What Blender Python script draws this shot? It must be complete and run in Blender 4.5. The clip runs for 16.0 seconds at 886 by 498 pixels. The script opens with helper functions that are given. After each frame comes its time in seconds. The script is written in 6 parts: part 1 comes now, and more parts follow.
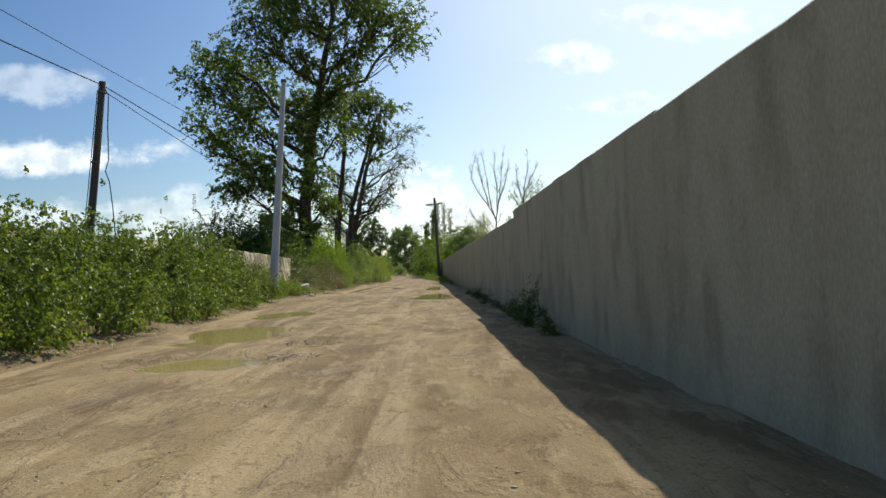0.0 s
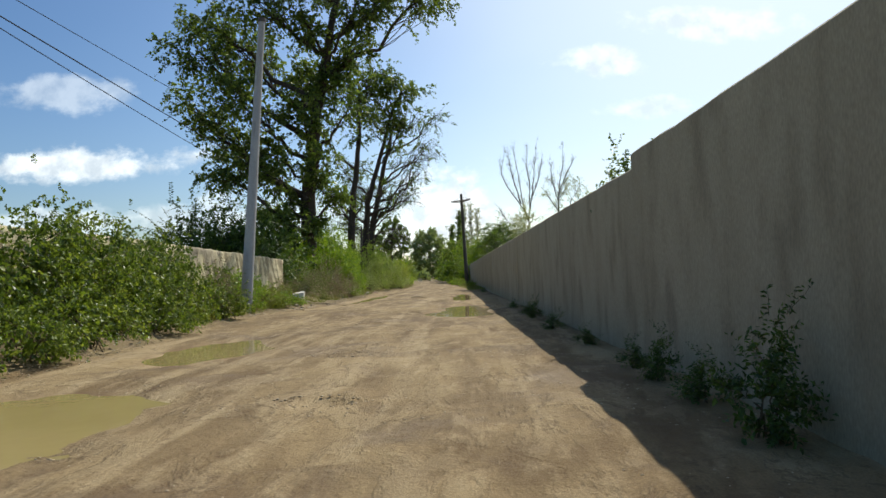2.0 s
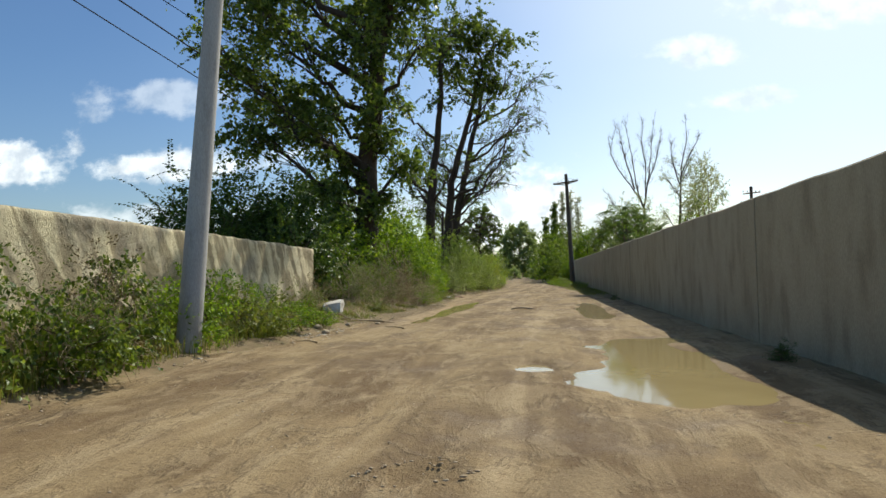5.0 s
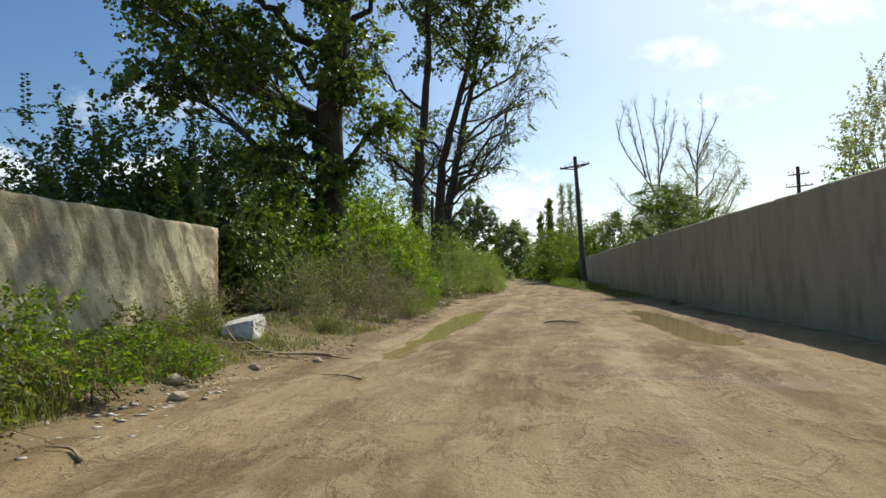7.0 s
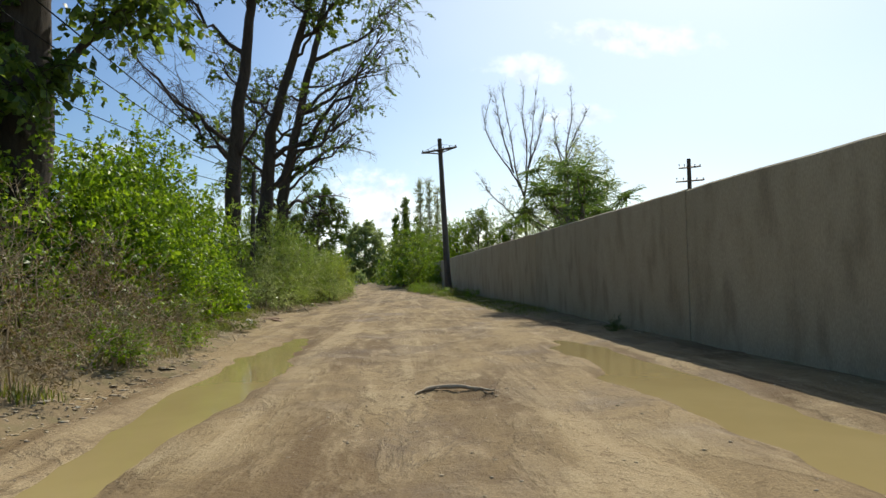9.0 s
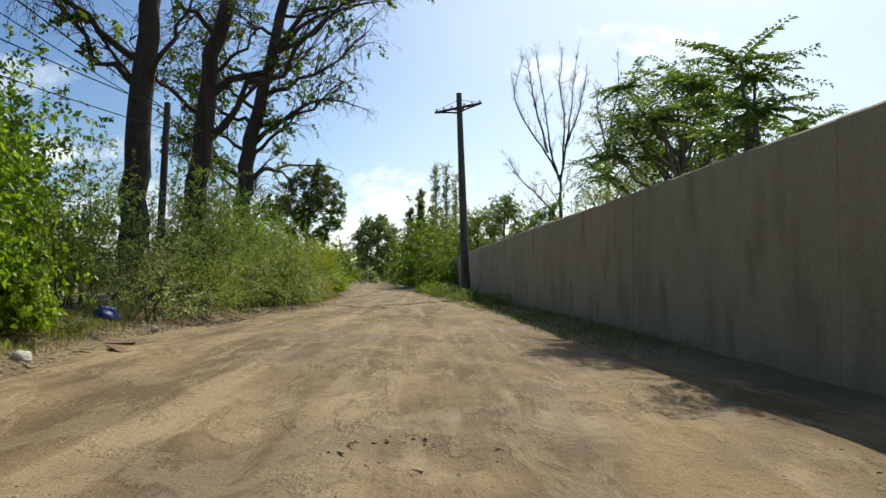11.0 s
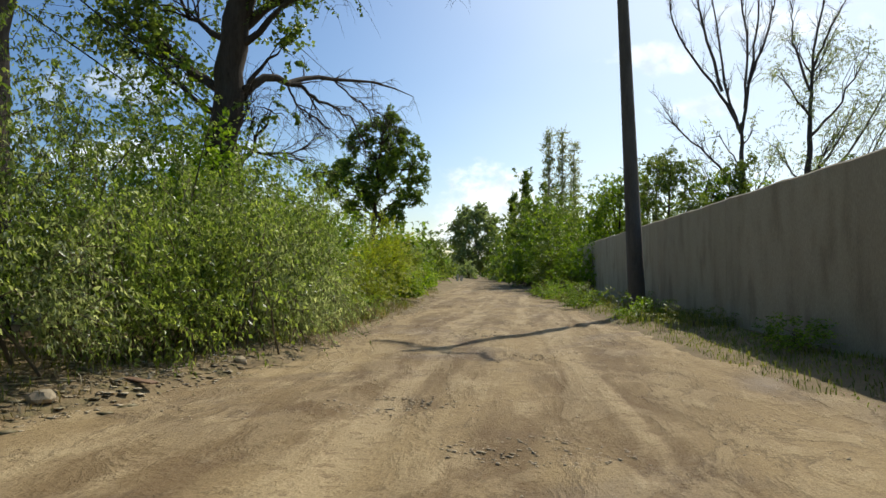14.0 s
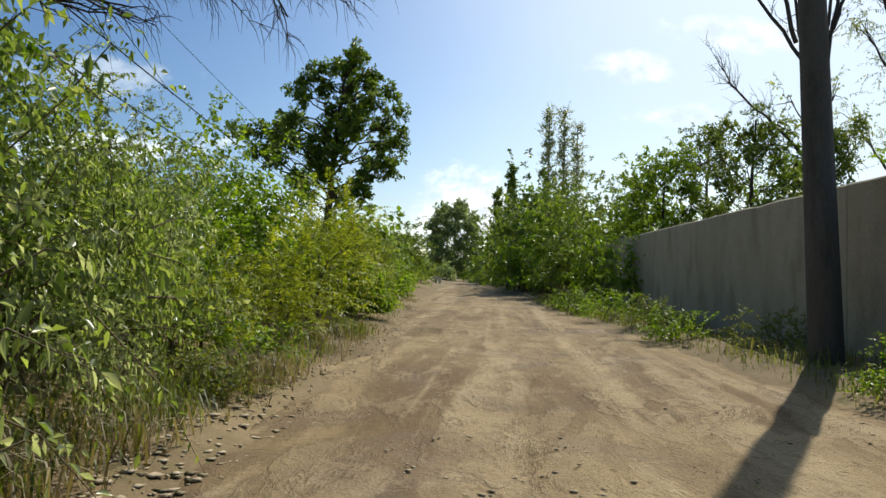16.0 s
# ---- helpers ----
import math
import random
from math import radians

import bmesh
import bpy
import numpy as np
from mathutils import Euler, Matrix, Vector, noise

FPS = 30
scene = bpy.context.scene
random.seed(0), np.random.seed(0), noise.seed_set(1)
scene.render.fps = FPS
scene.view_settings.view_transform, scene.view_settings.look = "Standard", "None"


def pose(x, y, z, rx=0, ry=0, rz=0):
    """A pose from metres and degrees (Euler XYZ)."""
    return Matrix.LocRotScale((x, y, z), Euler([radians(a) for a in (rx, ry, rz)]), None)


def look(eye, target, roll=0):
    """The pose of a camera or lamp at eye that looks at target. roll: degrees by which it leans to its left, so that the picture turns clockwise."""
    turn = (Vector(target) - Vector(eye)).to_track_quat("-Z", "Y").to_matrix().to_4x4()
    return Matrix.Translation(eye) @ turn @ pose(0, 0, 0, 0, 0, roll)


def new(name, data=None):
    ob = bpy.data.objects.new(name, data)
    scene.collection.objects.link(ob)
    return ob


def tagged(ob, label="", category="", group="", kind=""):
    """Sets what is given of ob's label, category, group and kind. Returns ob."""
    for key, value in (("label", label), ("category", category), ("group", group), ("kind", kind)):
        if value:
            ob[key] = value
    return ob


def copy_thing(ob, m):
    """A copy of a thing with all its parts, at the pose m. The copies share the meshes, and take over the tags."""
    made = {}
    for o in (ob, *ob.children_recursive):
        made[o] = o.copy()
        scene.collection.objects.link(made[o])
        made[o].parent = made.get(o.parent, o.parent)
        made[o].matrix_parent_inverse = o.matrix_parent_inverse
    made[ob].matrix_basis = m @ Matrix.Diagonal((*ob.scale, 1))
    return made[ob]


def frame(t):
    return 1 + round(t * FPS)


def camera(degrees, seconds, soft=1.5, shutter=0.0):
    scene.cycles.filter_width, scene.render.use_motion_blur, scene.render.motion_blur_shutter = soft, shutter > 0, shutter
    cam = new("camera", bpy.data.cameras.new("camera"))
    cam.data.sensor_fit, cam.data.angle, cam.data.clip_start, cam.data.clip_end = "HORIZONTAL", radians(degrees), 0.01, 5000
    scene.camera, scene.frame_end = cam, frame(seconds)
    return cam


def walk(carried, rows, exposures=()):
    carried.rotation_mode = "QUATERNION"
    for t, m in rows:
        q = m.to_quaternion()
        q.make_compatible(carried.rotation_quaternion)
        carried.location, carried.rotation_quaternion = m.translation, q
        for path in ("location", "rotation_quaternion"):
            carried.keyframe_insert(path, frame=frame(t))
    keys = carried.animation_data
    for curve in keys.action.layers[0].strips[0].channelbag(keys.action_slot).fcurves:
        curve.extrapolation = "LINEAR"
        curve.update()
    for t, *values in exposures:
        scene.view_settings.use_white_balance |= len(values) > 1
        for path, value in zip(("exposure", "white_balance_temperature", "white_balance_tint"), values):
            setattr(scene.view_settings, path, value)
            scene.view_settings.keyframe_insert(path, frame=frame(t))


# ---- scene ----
cam = camera(66.2, 16.0)
PATH = [
    (0, (-0.05, 0.049, 1.248), (-0.062, 2.048, 1.311), -1.8),
    (0.5, (-0.213, 2.429, 1.291), (-0.253, 4.427, 1.352), -0.4),
    (1, (-0.237, 4.897, 1.219), (-0.306, 6.895, 1.29), -1.4),
    (1.5, (-0.284, 7.071, 1.228), (-0.365, 9.068, 1.308), -2.0),
    (2, (-0.446, 9.596, 1.247), (-0.531, 11.592, 1.326), -1.8),
    (2.5, (-0.602, 11.912, 1.218), (-0.698, 13.908, 1.31), -1.4),
    (3, (-0.708, 14.327, 1.282), (-0.831, 16.322, 1.361), -2.1),
    (3.5, (-1.032, 16.638, 1.317), (-1.209, 18.628, 1.409), -1.3),
    (4, (-1.396, 18.926, 1.38), (-1.632, 20.91, 1.469), -0.5),
    (4.2, (-1.567, 19.854, 1.404), (-1.829, 21.836, 1.479), -0.6),
    (6.3, (-3.478, 29.487, 1.299), (-3.86, 31.448, 1.383), -1.8),
    (6.5, (-3.671, 30.466, 1.252), (-4.036, 32.43, 1.339), -2.3),
    (7, (-4.063, 32.855, 1.243), (-4.365, 34.83, 1.327), -1.8),
    (7.5, (-4.325, 35.384, 1.247), (-4.523, 37.372, 1.335), -1.4),
    (8, (-4.485, 37.896, 1.191), (-4.573, 39.892, 1.285), -0.0),
    (8.5, (-4.483, 40.56, 1.229), (-4.451, 42.558, 1.314), -1.2),
    (9, (-4.358, 42.89, 1.268), (-4.233, 44.885, 1.351), -1.3),
    (9.2, (-4.299, 43.972, 1.246), (-4.152, 45.965, 1.328), -1.2),
    (11.3, (-3.566, 55.581, 1.136), (-3.512, 57.579, 1.221), 0.1),
    (11.5, (-3.585, 56.525, 1.178), (-3.543, 58.523, 1.261), -0.0),
    (12, (-3.606, 59.015, 1.198), (-3.596, 61.013, 1.277), 0.3),
    (12.5, (-3.676, 61.917, 1.221), (-3.706, 63.915, 1.297), 0.4),
    (13, (-3.828, 64.476, 1.217), (-3.898, 66.474, 1.286), 0.8),
    (13.5, (-4.095, 67.273, 1.191), (-4.237, 69.266, 1.268), 0.7),
    (14, (-4.432, 69.722, 1.211), (-4.652, 71.708, 1.281), 0.1),
    (14.5, (-4.79, 72.152, 1.19), (-5.073, 74.131, 1.263), 0.4),
    (15, (-5.333, 74.603, 1.22), (-5.613, 76.582, 1.288), 0.8),
    (15.5, (-5.677, 77.164, 1.193), (-5.898, 79.15, 1.271), 0.9),
    (16, (-5.766, 79.393, 1.224), (-5.912, 81.387, 1.298), 1.3),
]
walk(cam, [(t, look(eye, target, roll)) for t, eye, target, roll in PATH], exposures=((0.0, 0.12, 6500.0, 6.8), (16.0, 0.12, 6500.0, 6.8)))

# ---- sky, sun, exposure ----
SUN_AZ, SUN_EL = radians(26.5), radians(46.3)


class Nodes:
    """Short hand for building a node tree."""

    def __init__(self, tree):
        self.tree = tree
        tree.nodes.clear()

    def add(self, kind):
        return self.tree.nodes.new(kind)

    def link(self, a, b):
        self.tree.links.new(a, b)

    def put(self, socket, value):
        if isinstance(value, bpy.types.NodeSocket):
            self.link(value, socket)
        else:
            socket.default_value = value

    def math(self, op, a, b=0.0, c=0.0, clamp=False):
        n = self.add("ShaderNodeMath")
        n.operation, n.use_clamp = op, clamp
        for k, v in enumerate((a, b, c)):
            self.put(n.inputs[k], v)
        return n.outputs[0]

    def mix(self, fac, a, b, blend="MIX"):
        n = self.add("ShaderNodeMix")
        n.data_type, n.blend_type = "RGBA", blend
        self.put(n.inputs["Factor"], fac)
        for key, v in (("A", a), ("B", b)):
            sock = [q for q in n.inputs if q.name == key and q.type == "RGBA"][0]
            self.put(sock, (*v, 1.0) if isinstance(v, tuple) and len(v) == 3 else v)
        return [q for q in n.outputs if q.type == "RGBA"][0]

    def noise(self, vector, scale, detail=4.0, rough=0.55, distortion=0.0):
        n = self.add("ShaderNodeTexNoise")
        self.put(n.inputs["Vector"], vector)
        n.inputs["Scale"].default_value = scale
        n.inputs["Detail"].default_value = detail
        n.inputs["Roughness"].default_value = rough
        n.inputs["Distortion"].default_value = distortion
        return n.outputs[0]

    def ramp(self, fac, *stops):
        n = self.add("ShaderNodeValToRGB")
        while len(n.color_ramp.elements) < len(stops):
            n.color_ramp.elements.new(0.5)
        for e, (p, c) in zip(n.color_ramp.elements, stops):
            e.position = p
            e.color = (c, c, c, 1) if not isinstance(c, tuple) else (*c, 1)
        self.put(n.inputs[0], fac)
        return n.outputs[0]

    def smooth(self, value, lo, hi):
        n = self.add("ShaderNodeMapRange")
        n.interpolation_type = "SMOOTHSTEP"
        self.put(n.inputs["Value"], value)
        n.inputs["From Min"].default_value, n.inputs["From Max"].default_value = lo, hi
        return n.outputs[0]

    def stretch(self, vector, sx, sy, sz):
        n = self.add("ShaderNodeVectorMath")
        n.operation = "MULTIPLY"
        self.put(n.inputs[0], vector)
        n.inputs[1].default_value = (sx, sy, sz)
        return n.outputs[0]


def build_world():
    world = bpy.data.worlds.new("sky")
    scene.world = world
    world.use_nodes = True
    g = Nodes(world.node_tree)
    sky = g.add("ShaderNodeTexSky")
    sky.sky_type, sky.sun_disc, sky.sun_elevation, sky.sun_rotation = "NISHITA", False, SUN_EL, SUN_AZ
    sky.air_density, sky.dust_density, sky.ozone_density, sky.altitude = 1.0, 1.6, 1.2, 300.0
    coord = g.add("ShaderNodeTexCoord").outputs["Generated"]
    sep = g.add("ShaderNodeSeparateXYZ")
    g.link(coord, sep.inputs[0])
    x, y, z = sep.outputs
    ahead = g.math("MAXIMUM", y, 0.02)
    u, v = g.math("DIVIDE", x, ahead), g.math("DIVIDE", z, ahead)
    flat = g.add("ShaderNodeCombineXYZ")
    g.link(u, flat.inputs[0])
    g.link(v, flat.inputs[1])
    billow = g.noise(g.stretch(flat.outputs[0], 1.0, 1.5, 1.0), 11.0, 7.0, 0.6)
    cover = None
    # centre, half sizes and fullness of each cloud on the sky ahead
    for cu, cv, a, b, full in ((-0.03, 0.095, 0.085, 0.075, 1.0), (-0.095, 0.08, 0.04, 0.045, 0.8), (0.06, 0.06, 0.07, 0.05, 0.6),
                               (-0.60, 0.185, 0.20, 0.034, 0.8), (-0.62, 0.30, 0.16, 0.035, 0.35), (-0.92, 0.20, 0.16, 0.05, 0.8), (-0.66, 0.09, 0.2, 0.04, 0.5),
                               (-0.36, 0.085, 0.17, 0.055, 0.5), (0.20, 0.31, 0.08, 0.026, 0.5), (0.25, 0.235, 0.07, 0.022, 0.45),
                               (0.36, 0.36, 0.13, 0.03, 0.45), (0.62, 0.47, 0.20, 0.03, 0.5)):
        du, dv = g.math("MULTIPLY_ADD", u, 1 / a, -cu / a), g.math("MULTIPLY_ADD", v, 1 / b, -cv / b)
        r = g.math("SQRT", g.math("ADD", g.math("MULTIPLY", du, du), g.math("MULTIPLY", dv, dv)))
        body = g.math("ADD", g.math("SUBTRACT", 1.0, r), g.math("MULTIPLY_ADD", billow, 2.6, -1.35))
        one = g.math("MULTIPLY", g.smooth(body, -0.05, 0.55), full)
        cover = one if cover is None else g.math("MAXIMUM", cover, one)
    veil = g.noise(g.stretch(flat.outputs[0], 1.0, 2.2, 1.0), 1.6, 3.0, 0.5, 0.3)
    haze = g.math("MULTIPLY", g.smooth(veil, 0.1, 0.75), g.math("MULTIPLY_ADD", g.smooth(u, -0.3, 0.55), 0.88, 0.02))
    front = g.smooth(y, 0.03, 0.2)
    haze, cover = g.math("MULTIPLY", haze, front), g.math("MULTIPLY", cover, front)
    inner = g.noise(flat.outputs[0], 24.0, 5.0, 0.55)
    white = g.mix(g.smooth(inner, 0.34, 0.62), (5.8, 6.3, 6.8), (9.2, 9.5, 9.6))
    deep = g.add("ShaderNodeHueSaturation")
    deep.inputs["Saturation"].default_value = 1.24
    g.link(sky.outputs[0], deep.inputs["Color"])
    # the clear sky deepens away from the sun
    away = g.math("MULTIPLY", g.math("SUBTRACT", 1.0, g.smooth(u, -0.75, 0.25)), front)
    blue = g.mix(g.math("MULTIPLY", away, 0.62), deep.outputs[0], g.mix(1.0, deep.outputs[0], (0.40, 0.50, 0.62), "MULTIPLY"))
    colour = g.mix(cover, g.mix(haze, blue, (5.9, 6.8, 7.4)), white)
    back = g.add("ShaderNodeBackground")
    g.link(colour, back.inputs[0])
    back.inputs[1].default_value = 0.13
    out = g.add("ShaderNodeOutputWorld")
    g.link(back.outputs[0], out.inputs[0])


build_world()
sun = new("sun", bpy.data.lights.new("sun", "SUN"))
sun.data.energy, sun.data.angle, sun.data.color = 4.2, radians(0.55), (1.0, 0.94, 0.84)
TO_SUN = Vector((math.sin(SUN_AZ) * math.cos(SUN_EL), math.cos(SUN_AZ) * math.cos(SUN_EL), math.sin(SUN_EL)))
sun.matrix_world = look(TO_SUN * 80, (0, 0, 0))


# ---- materials ----
def surface(name, colours, scales=(1.0, 9.0, 60.0), rough=0.85, bump=0.3, stretch=(1, 1, 1), contrast=(0.3, 0.7), specular=0.3, metal=0.0, bump_scale=40.0):
    """A worn surface: large stains over grain, with a fine relief."""
    m = bpy.data.materials.new(name)
    m.use_nodes = True
    g = Nodes(m.node_tree)
    at = g.stretch(g.add("ShaderNodeTexCoord").outputs["Object"], *stretch)
    big = g.noise(at, scales[0], 5.0, 0.6, 0.3)
    mid = g.noise(at, scales[1], 5.0, 0.6)
    fine = g.noise(at, scales[2], 3.0, 0.6)
    c = g.mix(g.smooth(big, *contrast), colours[0], colours[1])
    c = g.mix(g.math("MULTIPLY", g.smooth(mid, 0.45, 0.75), 0.65), c, colours[2])
    c = g.mix(0.35, c, g.ramp(fine, (0.25, 0.25), (0.75, 0.85)), "OVERLAY")
    b = g.add("ShaderNodeBsdfPrincipled")
    g.link(c, b.inputs["Base Color"])
    b.inputs["Metallic"].default_value = metal
    b.inputs["Specular IOR Level"].default_value = specular
    g.link(g.math("MULTIPLY_ADD", mid, 0.25, rough - 0.12), b.inputs["Roughness"])
    if bump:
        n = g.add("ShaderNodeBump")
        n.inputs["Strength"].default_value, n.inputs["Distance"].default_value = bump, 0.02
        h = g.math("ADD", g.noise(at, bump_scale, 5.0, 0.65), g.math("MULTIPLY", mid, 0.6))
        g.link(h, n.inputs["Height"])
        g.link(n.outputs[0], b.inputs["Normal"])
    o = g.add("ShaderNodeOutputMaterial")
    g.link(b.outputs[0], o.inputs[0])
    return m


def leaf_material(name, dark, mid, light, through_light=0.45, gloss=0.45, glow=(1.0, 0.97, 0.46)):
    """Thin leaves: each its own tone, and part of the light passes through."""
    m = bpy.data.materials.new(name)
    m.use_nodes = True
    g = Nodes(m.node_tree)
    island = g.add("ShaderNodeNewGeometry").outputs["Random Per Island"]
    at = g.add("ShaderNodeTexCoord").outputs["Object"]
    patch = g.noise(at, 0.9, 3.0, 0.6)
    tone = g.math("ADD", g.math("MULTIPLY", island, 0.6), g.math("MULTIPLY_ADD", patch, 0.9, -0.25))
    c = g.ramp(tone, (0.1, dark), (0.5, mid), (0.95, light))
    b = g.add("ShaderNodeBsdfPrincipled")
    g.link(c, b.inputs["Base Color"])
    b.inputs["Roughness"].default_value = gloss
    b.inputs["Specular IOR Level"].default_value = 0.5
    t = g.add("ShaderNodeBsdfTranslucent")
    g.link(g.mix(1.0, c, glow, "MULTIPLY"), t.inputs[0])
    mixer = g.add("ShaderNodeMixShader")
    mixer.inputs[0].default_value = through_light
    g.link(b.outputs[0], mixer.inputs[1])
    g.link(t.outputs[0], mixer.inputs[2])
    o = g.add("ShaderNodeOutputMaterial")
    g.link(mixer.outputs[0], o.inputs[0])
    return m


def road_material():
    """Rutted earth: pale dry crust, brown damp patches, gravel grain."""
    m = bpy.data.materials.new("earth road")
    m.use_nodes = True
    g = Nodes(m.node_tree)
    at = g.add("ShaderNodeTexCoord").outputs["Object"]
    along = g.stretch(at, 1.0, 0.22, 1.0)
    ruts = g.noise(along, 0.75, 5.0, 0.6, 0.5)
    tracks = g.noise(g.stretch(at, 1.0, 0.05, 1.0), 1.5, 4.0, 0.6, 0.3)
    stains = g.noise(at, 0.45, 6.0, 0.62, 0.6)
    mid = g.noise(g.stretch(at, 1.0, 0.34, 1.0), 2.6, 6.0, 0.65)
    crust = g.noise(at, 7.0, 5.0, 0.7, 0.4)
    grit = g.noise(at, 55.0, 4.0, 0.7)
    c = g.mix(g.smooth(ruts, 0.36, 0.62), (0.158, 0.103, 0.048), (0.289, 0.207, 0.103))
    c = g.mix(g.math("MULTIPLY", g.smooth(tracks, 0.5, 0.64), 0.7), c, (0.391, 0.294, 0.163))
    c = g.mix(g.math("MULTIPLY", g.smooth(stains, 0.48, 0.66), 0.6), c, (0.124, 0.076, 0.035))
    c = g.mix(g.math("MULTIPLY", g.smooth(mid, 0.52, 0.70), 0.6), c, (0.397, 0.302, 0.169))
    c = g.mix(g.math("MULTIPLY", g.smooth(crust, 0.57, 0.62), 0.5), c, (0.137, 0.084, 0.038))
    flake = g.noise(g.stretch(at, 1.0, 0.42, 1.0), 1.7, 7.0, 0.68, 0.5)
    rim = g.math("SUBTRACT", 1.0, g.smooth(g.math("ABSOLUTE", g.math("SUBTRACT", flake, 0.52)), 0.004, 0.022))
    rim = g.math("MULTIPLY", rim, g.smooth(g.noise(at, 0.6, 3.0, 0.5), 0.46, 0.58))
    c = g.mix(g.math("MULTIPLY", g.smooth(flake, 0.50, 0.58), 0.24), c, (0.416, 0.322, 0.185))
    c = g.mix(g.math("MULTIPLY", rim, 0.42), c, (0.088, 0.058, 0.033))
    c = g.mix(0.5, c, g.ramp(grit, (0.25, 0.2), (0.75, 0.84)), "OVERLAY")
    b = g.add("ShaderNodeBsdfPrincipled")
    g.link(c, b.inputs["Base Color"])
    g.link(g.math("MULTIPLY_ADD", g.smooth(stains, 0.5, 0.75), -0.3, 0.92), b.inputs["Roughness"])
    b.inputs["Specular IOR Level"].default_value = 0.25
    n = g.add("ShaderNodeBump")
    n.inputs["Strength"].default_value, n.inputs["Distance"].default_value = 0.8, 0.03
    g.link(g.math("ADD", g.math("MULTIPLY", grit, 0.35), g.math("ADD", g.math("ADD", mid, g.math("MULTIPLY", g.smooth(flake, 0.48, 0.58), 0.5)), g.noise(at, 14.0, 5.0, 0.7))), n.inputs["Height"])
    g.link(n.outputs[0], b.inputs["Normal"])
    o = g.add("ShaderNodeOutputMaterial")
    g.link(b.outputs[0], o.inputs[0])
    return m


def water_material():
    m = bpy.data.materials.new("muddy water")
    m.use_nodes = True
    g = Nodes(m.node_tree)
    at = g.add("ShaderNodeTexCoord").outputs["Object"]
    b = g.add("ShaderNodeBsdfPrincipled")
    g.link(g.mix(g.noise(at, 0.7, 3.0), (0.29, 0.218, 0.088), (0.40, 0.312, 0.138)), b.inputs["Base Color"])
    b.inputs["Roughness"].default_value = 0.06
    b.inputs["IOR"].default_value = 1.33
    n = g.add("ShaderNodeBump")
    n.inputs["Strength"].default_value, n.inputs["Distance"].default_value = 0.08, 0.01
    g.link(g.noise(at, 6.0, 2.0), n.inputs["Height"])
    g.link(n.outputs[0], b.inputs["Normal"])
    o = g.add("ShaderNodeOutputMaterial")
    g.link(b.outputs[0], o.inputs[0])
    return m


ROAD = road_material()
WATER = water_material()
SOIL = surface("verge soil", ((0.15, 0.105, 0.054), (0.25, 0.182, 0.095), (0.14, 0.13, 0.05)), (0.5, 3.0, 45.0), 0.95, 0.6)
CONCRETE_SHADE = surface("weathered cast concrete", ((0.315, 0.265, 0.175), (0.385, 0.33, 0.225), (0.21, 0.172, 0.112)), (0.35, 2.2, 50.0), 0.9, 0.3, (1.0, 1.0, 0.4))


def plaster_material():
    """Old plaster on concrete: slanted runs mixed with painted shadow streaks, broken patches down the face, crumbly
    relief.
    """
    m = bpy.data.materials.new("rough plastered concrete")
    m.use_nodes = True
    g = Nodes(m.node_tree)
    at = g.add("ShaderNodeTexCoord").outputs["Object"]
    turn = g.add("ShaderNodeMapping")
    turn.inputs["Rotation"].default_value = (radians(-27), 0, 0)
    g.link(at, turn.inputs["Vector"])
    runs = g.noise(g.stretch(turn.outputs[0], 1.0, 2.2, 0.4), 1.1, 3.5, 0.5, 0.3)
    patch = g.noise(at, 0.55, 5.0, 0.6, 0.5)
    mid = g.noise(at, 6.5, 7.0, 0.7)
    fine = g.noise(at, 38.0, 4.0, 0.65)
    # slanted pale and dark tones: plaster runs, with branch shadows put into the colour
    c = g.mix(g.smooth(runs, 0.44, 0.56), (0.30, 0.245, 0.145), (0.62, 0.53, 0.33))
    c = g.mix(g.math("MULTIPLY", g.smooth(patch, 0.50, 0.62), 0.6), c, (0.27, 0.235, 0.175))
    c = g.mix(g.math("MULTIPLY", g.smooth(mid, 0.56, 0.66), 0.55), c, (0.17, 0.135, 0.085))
    c = g.mix(0.4, c, g.ramp(fine, (0.25, 0.25), (0.75, 0.85)), "OVERLAY")
    b = g.add("ShaderNodeBsdfPrincipled")
    g.link(c, b.inputs["Base Color"])
    b.inputs["Roughness"].default_value = 0.92
    b.inputs["Specular IOR Level"].default_value = 0.25
    n = g.add("ShaderNodeBump")
    n.inputs["Strength"].default_value, n.inputs["Distance"].default_value = 1.0, 0.045
    g.link(g.math("ADD", g.math("MULTIPLY", g.smooth(runs, 0.40, 0.60), 0.3), g.math("ADD", mid, g.math("MULTIPLY", fine, 0.5))), n.inputs["Height"])
    g.link(n.outputs[0], b.inputs["Normal"])
    o = g.add("ShaderNodeOutputMaterial")
    g.link(b.outputs[0], o.inputs[0])
    return m


CONCRETE_WARM = plaster_material()
CONCRETE_POLE = surface("grey spun concrete", ((0.34, 0.33, 0.31), (0.42, 0.41, 0.39), (0.25, 0.24, 0.22)), (0.8, 6.0, 70.0), 0.85, 0.2, (1, 1, 0.2))
WOOD_POLE = surface("tarred old timber", ((0.055, 0.044, 0.034), (0.09, 0.072, 0.055), (0.035, 0.027, 0.02)), (1.2, 9.0, 60.0), 0.85, 0.4, (4, 4, 0.25))
DARK_POLE = surface("dark weathered concrete", ((0.085, 0.074, 0.062), (0.125, 0.11, 0.093), (0.052, 0.045, 0.037)), (0.8, 5.0, 60.0), 0.88, 0.25, (1, 1, 0.2))
